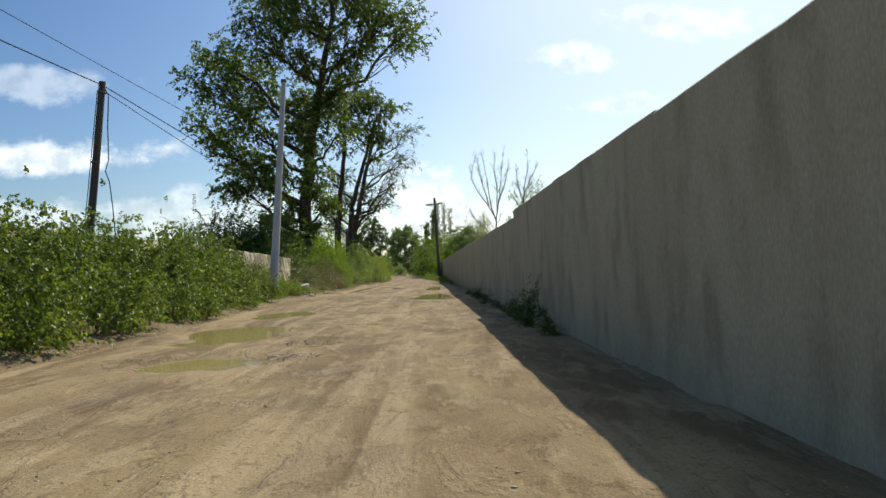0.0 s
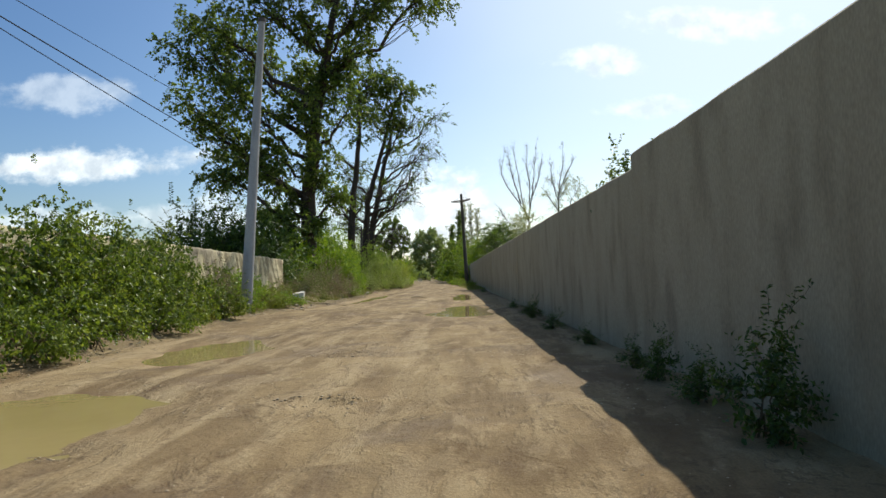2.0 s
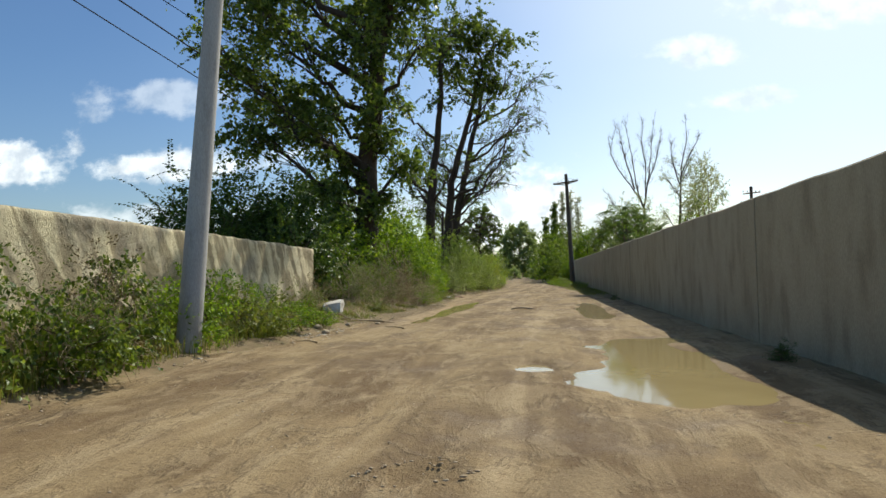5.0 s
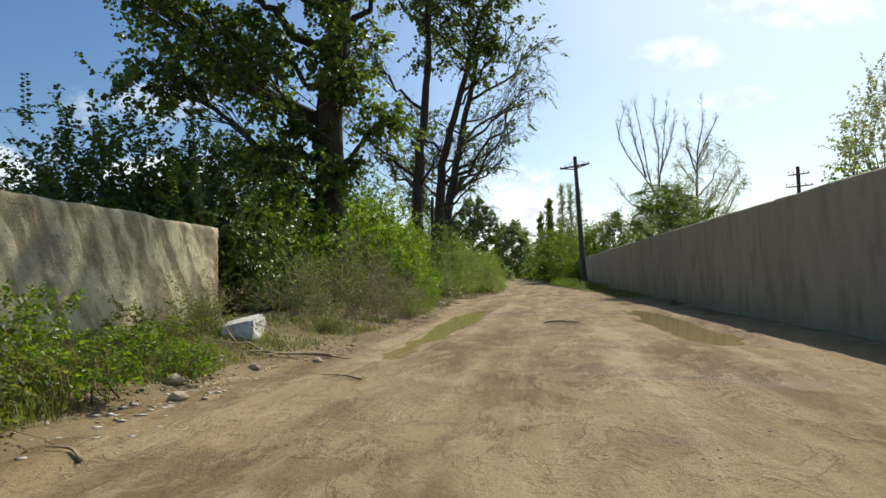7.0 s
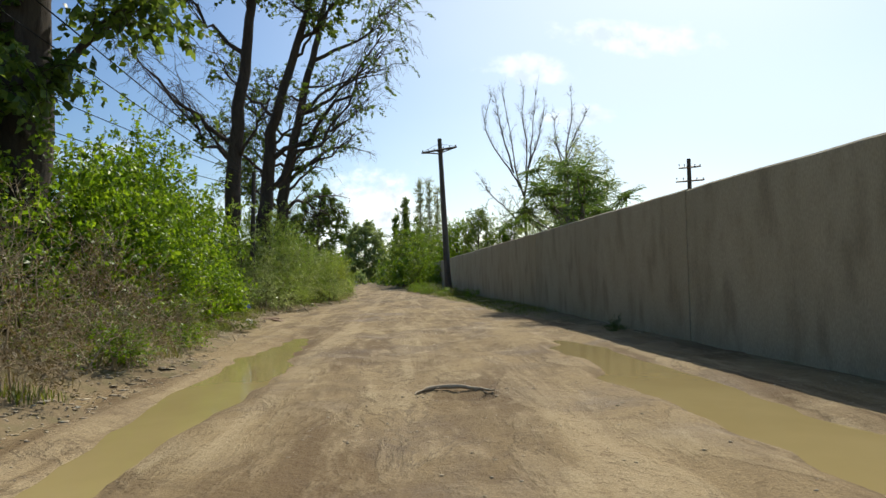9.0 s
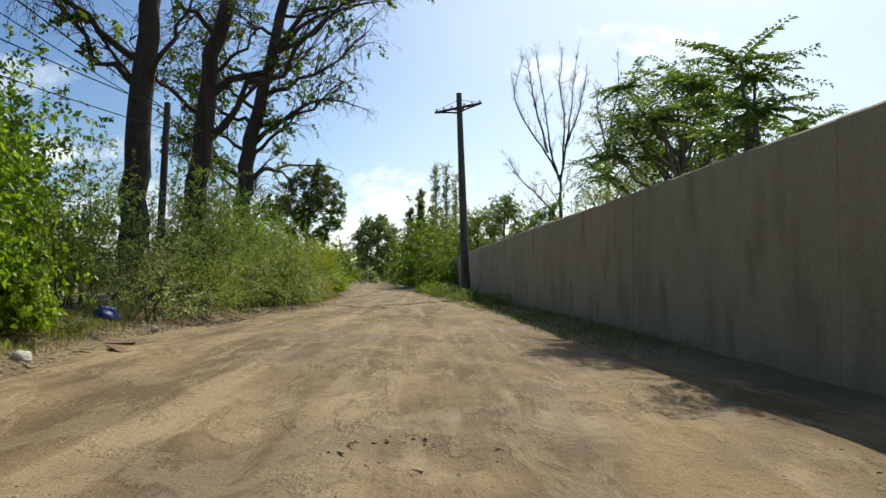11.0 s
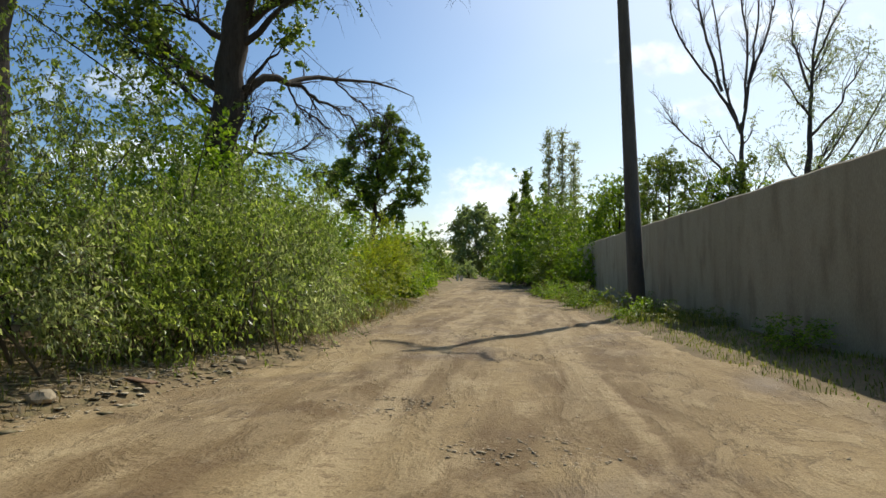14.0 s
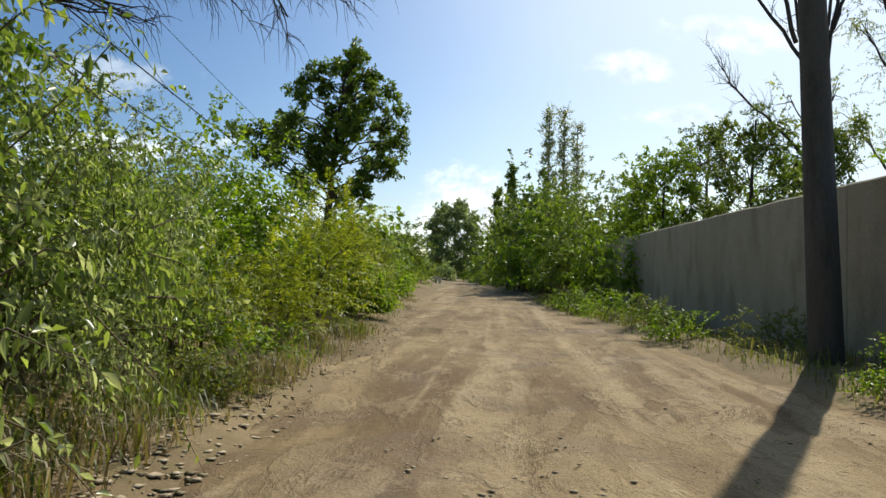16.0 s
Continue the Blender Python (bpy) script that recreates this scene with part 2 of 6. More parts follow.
METAL = surface("rusty galvanised steel", ((0.10, 0.085, 0.07), (0.16, 0.13, 0.10), (0.12, 0.06, 0.03)), (2.0, 12.0, 80.0), 0.6, 0.1, metal=0.6)
RUBBER = surface("black cable sheath", ((0.02, 0.02, 0.02), (0.03, 0.03, 0.03), (0.025, 0.022, 0.02)), rough=0.9, bump=0.0, specular=0.1)
GLASS_BROWN = surface("glazed insulator", ((0.16, 0.14, 0.12), (0.22, 0.2, 0.18), (0.12, 0.08, 0.05)), rough=0.3, bump=0.0, specular=0.6)
BARK = surface("furrowed poplar bark", ((0.050, 0.038, 0.028), (0.080, 0.063, 0.047), (0.027, 0.020, 0.015)), (1.5, 7.0, 40.0), 0.95, 1.0, (2.2, 2.2, 0.45), bump_scale=11.0)
BARK_GREY = surface("bare grey bark", ((0.14, 0.12, 0.10), (0.20, 0.175, 0.15), (0.085, 0.07, 0.055)), (1.5, 8.0, 40.0), 0.95, 0.5, (2, 2, 0.5))
BARK_DEAD = surface("dark dead bark", ((0.05, 0.042, 0.035), (0.075, 0.062, 0.052), (0.03, 0.025, 0.02)), (1.5, 8.0, 40.0), 0.95, 0.5, (2, 2, 0.5))
STEM = surface("green-brown stems", ((0.10, 0.078, 0.045), (0.15, 0.115, 0.065), (0.075, 0.055, 0.032)), (2.0, 9.0, 50.0), 0.9, 0.2)
DRY_STEM = surface("dry dead twigs", ((0.30, 0.225, 0.13), (0.46, 0.37, 0.24), (0.17, 0.12, 0.065)), (2.0, 9.0, 50.0), 0.95, 0.2)
STONE = surface("pale rubble", ((0.38, 0.30, 0.195), (0.49, 0.40, 0.275), (0.27, 0.205, 0.13)), (3.0, 12.0, 60.0), 0.92, 0.4)
PLASTIC_WHITE = surface("dirty white plastic", ((0.52, 0.48, 0.40), (0.64, 0.60, 0.52), (0.33, 0.28, 0.20)), (2.0, 9.0, 60.0), 0.75, 0.2, specular=0.3)
RUBBLE = surface("broken whitewashed plaster", ((0.56, 0.52, 0.45), (0.68, 0.65, 0.58), (0.22, 0.185, 0.13)), (2.6, 11.0, 60.0), 0.92, 0.35, contrast=(0.4, 0.62))
PLASTIC_BLUE = surface("faded blue plastic sheet", ((0.04, 0.06, 0.20), (0.07, 0.10, 0.28), (0.03, 0.045, 0.13)), (2.0, 9.0, 60.0), 0.5, 0.3, specular=0.5)
BOARD = surface("broken brown board", ((0.18, 0.105, 0.06), (0.26, 0.16, 0.10), (0.11, 0.065, 0.04)), (3.0, 12.0, 60.0), 0.8, 0.3)

LEAF_POPLAR = leaf_material("poplar leaves", (0.05, 0.088, 0.022), (0.115, 0.18, 0.038), (0.28, 0.36, 0.08), 0.62, 0.34)
LEAF_MULBERRY = leaf_material("dark mulberry leaves", (0.036, 0.068, 0.017), (0.08, 0.14, 0.028), (0.17, 0.25, 0.048), 0.5, 0.36)
LEAF_BRAMBLE = leaf_material("bramble leaves", (0.05, 0.085, 0.014), (0.145, 0.215, 0.032), (0.33, 0.39, 0.08), 0.52, 0.40)
LEAF_BRIGHT = leaf_material("fresh elm leaves", (0.06, 0.115, 0.010), (0.18, 0.305, 0.020), (0.41, 0.54, 0.048), 0.62, 0.4)
LEAF_DUSTY = leaf_material("dusty narrow leaves", (0.075, 0.11, 0.045), (0.27, 0.335, 0.145), (0.66, 0.70, 0.42), 0.66, 0.28, (1.0, 0.98, 0.58))
LEAF_WILLOW = leaf_material("fresh willow leaves", (0.055, 0.095, 0.022), (0.215, 0.305, 0.066), (0.53, 0.60, 0.19), 0.66, 0.28, (1.0, 0.98, 0.5))
LEAF_YELLOW = leaf_material("yellowish acacia leaves", (0.10, 0.135, 0.012), (0.275, 0.34, 0.026), (0.53, 0.545, 0.055), 0.60, 0.4)
LEAF_FROND = leaf_material("tree of heaven fronds", (0.045, 0.085, 0.022), (0.11, 0.19, 0.045), (0.24, 0.34, 0.095), 0.55, 0.34)
# leaf tones paled, so the haze of distance sits in the colour
LEAF_HAZED = leaf_material("far foliage with painted haze", (0.17, 0.23, 0.12), (0.29, 0.37, 0.18), (0.42, 0.50, 0.25), 0.62, 0.5)
LEAF_SILVER = leaf_material("silvery poplar leaves", (0.22, 0.26, 0.14), (0.38, 0.42, 0.26), (0.56, 0.58, 0.42), 0.55, 0.4)
LEAF_ASH = leaf_material("ash leaves", (0.05, 0.09, 0.016), (0.13, 0.215, 0.030), (0.30, 0.40, 0.06), 0.55, 0.38)
LEAF_DRY = leaf_material("dry brown leaves", (0.10, 0.070, 0.035), (0.19, 0.140, 0.070), (0.30, 0.24, 0.13), 0.30, 0.6)
GRASS = leaf_material("verge grass", (0.075, 0.11, 0.018), (0.18, 0.225, 0.036), (0.36, 0.34, 0.11), 0.55, 0.5)
STRAW = leaf_material("dry straw", (0.17, 0.13, 0.06), (0.28, 0.225, 0.115), (0.42, 0.36, 0.22), 0.35, 0.6)


# ---- mesh building ----
def mesh_from(name, verts, faces, material, smooth=False):
    """A mesh from an array of corners and arrays of faces with equal corner counts."""
    me = bpy.data.meshes.new(name)
    verts = np.asarray(verts, dtype=np.float32)
    faces = [np.asarray(f, dtype=np.int32) for f in faces if len(f)]
    me.vertices.add(len(verts))
    me.vertices.foreach_set("co", verts.ravel())
    loops = np.concatenate([f.ravel() for f in faces])
    totals = np.concatenate([np.full(len(f), f.shape[1], dtype=np.int32) for f in faces])
    starts = np.concatenate(([0], np.cumsum(totals)[:-1])).astype(np.int32)
    me.loops.add(len(loops))
    me.loops.foreach_set("vertex_index", loops)
    me.polygons.add(len(totals))
    me.polygons.foreach_set("loop_start", starts)
    me.polygons.foreach_set("loop_total", totals)
    if smooth:
        me.polygons.foreach_set("use_smooth", np.ones(len(totals), dtype=bool))
    me.update(calc_edges=True)
    me.materials.append(material)
    return me


def place(name, me, parent=None, label=""):
    ob = new(name, me)
    if parent:
        ob.parent = parent
    if label:
        ob["label"] = label
    return ob


def part(name, bm, material, parent=None, label="", smooth=False):
    me = bpy.data.meshes.new(name)
    bm.to_mesh(me)
    bm.free()
    me.materials.append(material)
    if smooth:
        me.polygons.foreach_set("use_smooth", np.ones(len(me.polygons), dtype=bool))
    return place(name, me, parent, label)


def thing(name, at, label, category, group="", kind=""):
    ob = new(name)
    ob.empty_display_size = 0.2
    ob.matrix_basis = at
    return tagged(ob, label, category, group, kind)


class Tubes:
    """Collects round tapered limbs for one mesh."""

    def __init__(self):
        self.v, self.q, self.n = [], [], 0

    def add(self, points, radii, sides=6):
        pts = np.asarray(points, dtype=float)
        rad = np.asarray(radii, dtype=float)
        tan = np.gradient(pts, axis=0)
        tan /= np.linalg.norm(tan, axis=1)[:, None] + 1e-9
        ref = np.array((0.0, 0.0, 1.0)) if abs(tan[0, 2]) < 0.8 else np.array((1.0, 0.0, 0.0))
        a = np.cross(tan, ref)
        a /= np.linalg.norm(a, axis=1)[:, None] + 1e-9
        b = np.cross(tan, a)
        ang = np.linspace(0, 2 * np.pi, sides, endpoint=False)
        ring = pts[:, None] + rad[:, None, None] * (np.cos(ang)[None, :, None] * a[:, None] + np.sin(ang)[None, :, None] * b[:, None])
        self.v.append(ring.reshape(-1, 3))
        k, s = np.meshgrid(np.arange(len(pts) - 1), np.arange(sides), indexing="ij")
        s2 = (s + 1) % sides
        self.q.append(self.n + np.stack([k * sides + s, k * sides + s2, (k + 1) * sides + s2, (k + 1) * sides + s], -1).reshape(-1, 4))
        self.n += len(pts) * sides

    def twigs(self, o, d, length, droop, radius):
        """Many thin three-sided twigs at once."""
        c = len(o)
        s = np.array((0.0, 0.55, 1.0))
        p = o[:, None] + d[:, None] * (length[:, None] * s)[..., None]
        p[..., 2] -= np.broadcast_to(droop, (c,))[:, None] * length[:, None] * s ** 2
        kink = np.sin(np.outer(np.arange(c), (12.9, 78.2, 37.7))) * length[:, None]
        p[:, 1] += 0.10 * kink
        ref = np.where(np.abs(d[:, 2:3]) < 0.8, np.array((0.0, 0.0, 1.0)), np.array((1.0, 0.0, 0.0)))
        a = np.cross(d, ref)
        a /= np.linalg.norm(a, axis=1)[:, None] + 1e-9
        b = np.cross(d, a)
        ang = np.array((0.0, 2.094, 4.189))
        taper = radius * np.array((1.0, 0.7, 0.25))
        ring = p[:, :, None] + taper[None, :, None, None] * (np.cos(ang)[None, None, :, None] * a[:, None, None] + np.sin(ang)[None, None, :, None] * b[:, None, None])
        self.v.append(ring.reshape(-1, 3))
        base = self.n + np.arange(c)[:, None] * 9
        quads = []
        for k in range(2):
            for q in range(3):
                q2 = (q + 1) % 3
                quads.append(np.stack([base[:, 0] + k * 3 + q, base[:, 0] + k * 3 + q2, base[:, 0] + k * 3 + 3 + q2, base[:, 0] + k * 3 + 3 + q], -1))
        self.q.append(np.concatenate(quads))
        self.n += c * 9

    def mesh(self, name, material):
        return mesh_from(name, np.concatenate(self.v), [np.concatenate(self.q)], material, True)


def unit(a):
    return a / (np.linalg.norm(a, axis=-1, keepdims=True) + 1e-9)


def sprays(rng, o, d, length, count, leaf, width=0.55, droop=0.25, hang=0.35, pinnate=False):
    """Corners of folded leaves set along twigs: arrays of corners and of triangles."""
    c = len(o)
    s = (np.arange(count) + 0.6 + rng.uniform(-0.3, 0.3, (c, count))) / count
    p = o[:, None] + d[:, None] * (length[:, None] * s)[..., None]
    p[..., 2] -= droop * length[:, None] * s ** 2
    t = np.repeat(d[:, None], count, 1).copy()
    t[..., 2] -= 2 * droop * s
    t = unit(t)
    side = unit(np.cross(t, np.array((0.0, 0.0, 1.0))) + 1e-4)
    upper = np.cross(side, t)
    if pinnate:
        sign = np.where(np.arange(count) % 2 == 0, 1.0, -1.0)[None, :, None]
        ld = unit(0.45 * t + sign * side + rng.normal(0, 0.12, (c, count, 3)) - np.array((0, 0, hang)))
        nrm = upper + rng.normal(0, 0.15, (c, count, 3))
    else:
        az = rng.uniform(0, 2 * np.pi, (c, count, 1))
        ld = unit(0.45 * t + np.cos(az) * side + np.sin(az) * upper + rng.normal(0, 0.3, (c, count, 3)) - np.array((0, 0, hang)))
        nrm = np.array((0, 0, 0.8)) + rng.normal(0, 0.6, (c, count, 3))
    sv = unit(np.cross(nrm, ld))
    nv = np.cross(ld, sv)
    size = leaf * rng.uniform(0.65, 1.25, (c, count, 1)) * (1.15 - 0.35 * s[..., None])
    half = 0.5 * width * size
    curl = rng.uniform(0.05, 0.22, (c, count, 1)) * size
    v0 = p
    v1 = p + 0.48 * size * ld + half * sv + curl * nv
    v2 = p + size * ld - 0.6 * curl * nv
    v3 = p + 0.48 * size * ld - half * sv + curl * nv
    verts = np.stack([v0, v1, v2, v3], 2).reshape(-1, 3)
    k = np.arange(c * count)[:, None] * 4
    tris = np.concatenate([k + np.array((0, 1, 2)), k + np.array((0, 2, 3))])
    return verts, tris


def lumps(rng, dirs, amount):
    """An uneven outline: a smooth random factor for each direction."""
    f = np.ones(len(dirs))
    for _ in range(7):
        w = rng.normal(0, 2.6, 3)
        f += amount / 2.2 * np.sin(dirs @ w + rng.uniform(0, 6.28))
    return np.clip(f, 0.45, 1.6)


def shrub(name, label, h, w, n, k, leaf, leaf_mat, stem_mat=STEM, seed=0, width=0.55, droop=0.3, twig=0.5, pinnate=False, group="roadside shrubs",
          low=0.06, amount=0.3, hang=0.35, kind_name="shrub", shell=0.45, bare=0.0, ragged=0.22, clump=0.2):
    """A bush at the origin: arching stems from one root and leafy sprays over an uneven dome."""
    rng = np.random.default_rng(seed)
    root = thing(name, Matrix.Identity(4), label, kind_name, group)
    tubes = Tubes()
    dirs = unit(rng.normal(0, 1, (n, 3)))
    dirs[:, 2] = np.abs(dirs[:, 2]) * 1.1 - 0.18
    dirs = unit(dirs)
    nb = max(9, int(3.2 * w * h ** 0.6))
    boughs = unit(np.stack([rng.normal(0, 1, nb), rng.normal(0, 1, nb), np.abs(rng.normal(0, 1, nb)) * 1.1 - 0.2], -1))
    reach = rng.uniform(1.05 - 2 * ragged, 1.05 + 0.4 * ragged, nb)
    pick = rng.integers(0, nb, n)
    held = rng.uniform(0, 1, n) < 0.84
    dirs = np.where(held[:, None], unit(boughs[pick] + rng.normal(0, clump, (n, 3))), dirs)
    r = np.where(held, reach[pick] * rng.uniform(0.55, 1.06, n), rng.uniform(0, 1, n) ** shell * lumps(rng, dirs, amount) * 0.9)
    o = np.stack([dirs[:, 0] * r * w / 2, dirs[:, 1] * r * w / 2, h * (low + 0.14) + h * (0.84 - low) * dirs[:, 2] * r], -1)
    o[:, 2] = np.maximum(o[:, 2], h * low + rng.uniform(0, 0.12 * h, n))
    d = unit(dirs * np.array((1, 1, 0.8)) + np.array((0, 0, 0.45)) + rng.normal(0, 0.45, (n, 3)))
    length = twig * rng.uniform(0.6, 1.3, n)
    stems = max(6, int(w * 4))
    for i in range(stems):
        tip = o[rng.integers(n)] * np.array((0.9, 0.9, 0.97))
        foot = np.array((*(rng.normal(0, 0.12 * w, 2)), -0.08))
        s = np.linspace(0, 1, 6)[:, None]
        bend = foot * (1 - s) + tip * s + np.sin(np.pi * s) * np.array((*(-0.1 * tip[:2]), 0.12 * h)) + rng.normal(0, 0.03, (6, 3)) * s
        tubes.add(bend, np.linspace(0.009 + 0.0045 * h, 0.005, 6), 5)
    seen = (r > 0.8) | (np.arange(n) % 4 == 0) | (bare > 0)
    tubes.twigs(o[seen], d[seen], length[seen], droop, 0.003 + 0.003 * twig)
    tagged(place("stemwork", tubes.mesh("stemwork", stem_mat), root), kind="stuff")
    keep = slice(int(n * bare), None)
    v, t = sprays(rng, o[keep], d[keep], length[keep], k, leaf, width, droop, hang, pinnate)
    # shaded inner leaves
    ni = int(0.3 * n) if bare == 0 else 0
    if ni:
        di = unit(np.stack([rng.normal(0, 1, ni), rng.normal(0, 1, ni), np.abs(rng.normal(0, 1, ni)) - 0.1], -1))
        oi = np.stack([di[:, 0] * w / 2, di[:, 1] * w / 2, h * (0.84 - low) * di[:, 2]], -1) * rng.uniform(0.1, 0.68, (ni, 1)) + np.array((0, 0, h * (low + 0.14)))
        v2, t2 = sprays(rng, oi, unit(di + rng.normal(0, 0.7, (ni, 3))), np.full(ni, twig), 7, 1.35 * leaf, min(0.8, 1.4 * width), droop, hang)
        t = np.concatenate([t, t2 + len(v)])
        v = np.concatenate([v, v2])
    v[:, 2] = np.maximum(v[:, 2], 0.02)
    place("foliage", mesh_from("foliage", v, [t], leaf_mat), root)
    return root


def curve_path(rng, a, b, n, sag, wander):
    """A wandering line of n points from a to b that bows upward."""
    a, b = np.asarray(a, float), np.asarray(b, float)
    s = np.linspace(0, 1, n)[:, None]
    span = np.linalg.norm(b - a)
    line = a + (b - a) * s + np.sin(np.pi * s) * np.array((0, 0, sag * span))
    return line + rng.normal(0, wander * span, (n, 3)) * np.sin(np.pi * s) ** 0.5


def tree(name, label, base, trunk, radius, lobes, leaf_mat, bark, leaf=0.15, seed=0, per=26, k=12, twig=0.7, group="", width=0.8, droop=0.35,
         limb=0.32, hang=0.45, fine=0.014, pinnate=False, branches=7.0, category="tree", climb=0.75, weep=0.0, fill=0.0, wander=0.026, boughs=(), offshoots=26):
    """A tree: a bent trunk line, limbs to each part of the crown, sub-branches, twigs and leaves.
    trunk: points above the base. lobes: (x, y, z, r, fullness) about the base; fullness 0 is bare wood.
    boughs: lines of points of long bare limbs, each with its thickness and the lean of its side branches."""
    rng = np.random.default_rng(seed)
    root = thing(name, pose(*base), label, category, group)
    tr = np.asarray(trunk, float)
    fine_s = np.linspace(0, len(tr) - 1, 5 * len(tr))
    line = np.stack([np.interp(fine_s, np.arange(len(tr)), tr[:, c]) for c in range(3)], -1)
    line[1:-1] += rng.normal(0, 0.035 * radius * 3, line[1:-1].shape) * np.array((1, 1, 0.2))
    frac = np.linspace(0, 1, len(line))
    rad = radius * (1 - 0.72 * frac) * (1 + 0.5 * np.exp(-line[:, 2] / (1.2 * radius + 0.2)))
    wood = Tubes()
    wood.add(line, rad, 12)
    place("trunk", wood.mesh("trunk", bark), root)
    br = Tubes()
    lo, ld, ll = [], [], []
    bo, bd, bl = [], [], []
    for x, y, z, r, full in lobes:
        c = np.array((x, y, z), float)
        out = np.linalg.norm(c[:2] - line[:, :2], axis=1)
        start = int(np.argmin(np.abs(line[:, 2] - (z - climb * out - 0.25 * r))))
        start = max(start, int(0.18 * len(line)))
        p0 = line[start]
        span = np.linalg.norm(c - p0) + 0.1
        path = curve_path(rng, p0, c + rng.normal(0, 0.15 * r, 3), 9, -0.07 if z - p0[2] > 0.4 * span else 0.2, wander)
        r0 = min(rad[start] * 0.75, limb * radius * (0.5 + 0.06 * span))
        one = Tubes()
        one.add(path, 0.014 + (r0 - 0.014) * np.linspace(1, 0, 9) ** 0.85, 7)
        place("limb", one.mesh("limb", bark), root)
        if fill:
            m = int(fill * r * r * full)
            e = unit(rng.normal(0, 1, (m, 3)))
            lo.append(c + e * r * rng.uniform(0.2, 1.0, (m, 1)) - 0.3 * twig * e), ld.append(unit(e + rng.normal(0, 0.5, (m, 3)))), ll.append(twig * rng.uniform(0.6, 1.1, m))
        for _ in range(max(3, int(branches * r ** 1.15))):
            j = rng.integers(4, 9)
            e = unit(rng.normal(0, 1, 3)) * r * rng.uniform(0.55, 1.05) * np.array((1, 1, 0.85))
            sub = curve_path(rng, path[j], c + e, 5, 0.05, 0.04)
            br.add(sub, np.linspace(0.012 + 0.010 * r, 0.006, 5), 4)
            m = max(2, int(per * (0.6 if full >= 0.2 else 0.85) / 2.5))
            q = sub[rng.integers(2, 5, m)] + rng.normal(0, 0.17 * r ** 0.5, (m, 3))
            dd = unit(e / (np.linalg.norm(e) + 1e-6) + rng.normal(0, 0.7, (m, 3)))
            if full < 0.2:
                dd = unit(dd - np.array((0, 0, weep)))
            ln = twig * rng.uniform(0.5, 1.3, m) * (1.0 if full >= 0.2 else 0.85 if weep < 0.5 else 0.6)
            step = 1 if full < 0.2 else 2
            bo.append(q[::step]), bd.append(dd[::step]), bl.append(ln[::step])
            if full < 0.2:
                # side twigs on the bare wood
                for s in (0.45, 0.75):
                    bo.append(q + dd * (s * ln)[:, None] - np.outer(droop * ln * s * s, (0, 0, 1)))
                    bd.append(unit(dd + rng.normal(0, 0.55, (m, 3)))), bl.append(ln * rng.uniform(0.3, 0.7, m))
            pick = rng.uniform(0, 1, m) < full
            lo.append(q[pick]), ld.append(dd[pick]), ll.append(ln[pick])
    for points, thick, fall in boughs:
        pts = np.asarray(points, float)
        fs = np.linspace(0, len(pts) - 1, 16)
        bough = np.stack([np.interp(fs, np.arange(len(pts)), pts[:, c]) for c in range(3)], -1)
        bough[1:-1] = (bough[:-2] + 2 * bough[1:-1] + bough[2:]) / 4 + rng.normal(0, 0.03, (14, 3))
        one = Tubes()
        one.add(bough, 0.010 + (thick - 0.010) * np.linspace(1, 0, 16) ** 0.8, 7)
        place("limb", one.mesh("limb", bark), root)
        for j in range(offshoots):
            q = rng.integers(4, 16)
            ahead = unit(bough[q] - bough[q - 2])
            out = unit(ahead + rng.normal(0, 0.55, 3) - np.array((0, 0, fall * rng.uniform(0, 1))))
            span = rng.uniform(0.5, 1.7) * (1.1 - 0.04 * q)
            s = np.linspace(0, 1, 6)[:, None]
            side = bough[q] + out * s * span + rng.normal(0, 0.035 * span, (6, 3)) * s + np.array((0, 0, 0.22 * span)) * s ** 2
            br.add(side, np.linspace(0.010 + 0.25 * thick * (1 - q / 17), 0.004, 6), 4)
            m = 7
            w = side[rng.integers(1, 6, m)]
            bo.append(w), bd.append(unit(out + rng.normal(0, 0.6, (m, 3)))), bl.append(rng.uniform(0.2, 0.6, m))
    br.twigs(np.concatenate(bo), np.concatenate(bd), np.concatenate(bl), droop, fine)
    tagged(place("branchwork", br.mesh("branchwork", bark), root), kind="stuff")
    lo, ld, ll = np.concatenate(lo), np.concatenate(ld), np.concatenate(ll)
    if len(lo):
        v, t = sprays(rng, lo, ld, ll, k, leaf, width, droop, hang, pinnate)
        place("crown", mesh_from("crown", v, [t], leaf_mat), root)
    return root


# ---- the lie of the land ----
EDGE_Y = (-40, 10, 20, 28, 34, 42, 46, 54, 60, 67, 72, 80, 92, 100, 112, 130, 180, 320)
EDGE_L = (-6.0, -6.6, -7.0, -7.9, -8.4, -8.2, -7.7, -7.6, -8.3, -9.2, -8.7, -7.6, -7.6, -8.4, -8.9, -10.0, -12.0, -16.5)
SIDE_Y = (-40, 40, 56, 62, 66, 74, 78, 96, 106, 134, 180, 320)
SIDE_R = (3.8, 1.2, 0.55, -0.2, -0.9, -1.2, -1.6, -2.9, -3.6, -5.1, -7.0, -11.2)
# puddles: centre and half sizes across and along
PUDDLES = ((-3.9, 10.2, 0.78, 0.9), (-4.75, 15.9, 1.25, 2.6), (-2.47, 12.4, 0.42, 0.55), (-5.9, 13.4, 0.4, 0.45), (-5.4, 22.3, 0.95, 2.4), (-0.75, 34.6, 1.2, 4.4),
           (-2.75, 34.0, 0.36, 0.5), (-6.62, 52.2, 0.52, 7.4), (-1.15, 50.6, 0.6, 7.4))
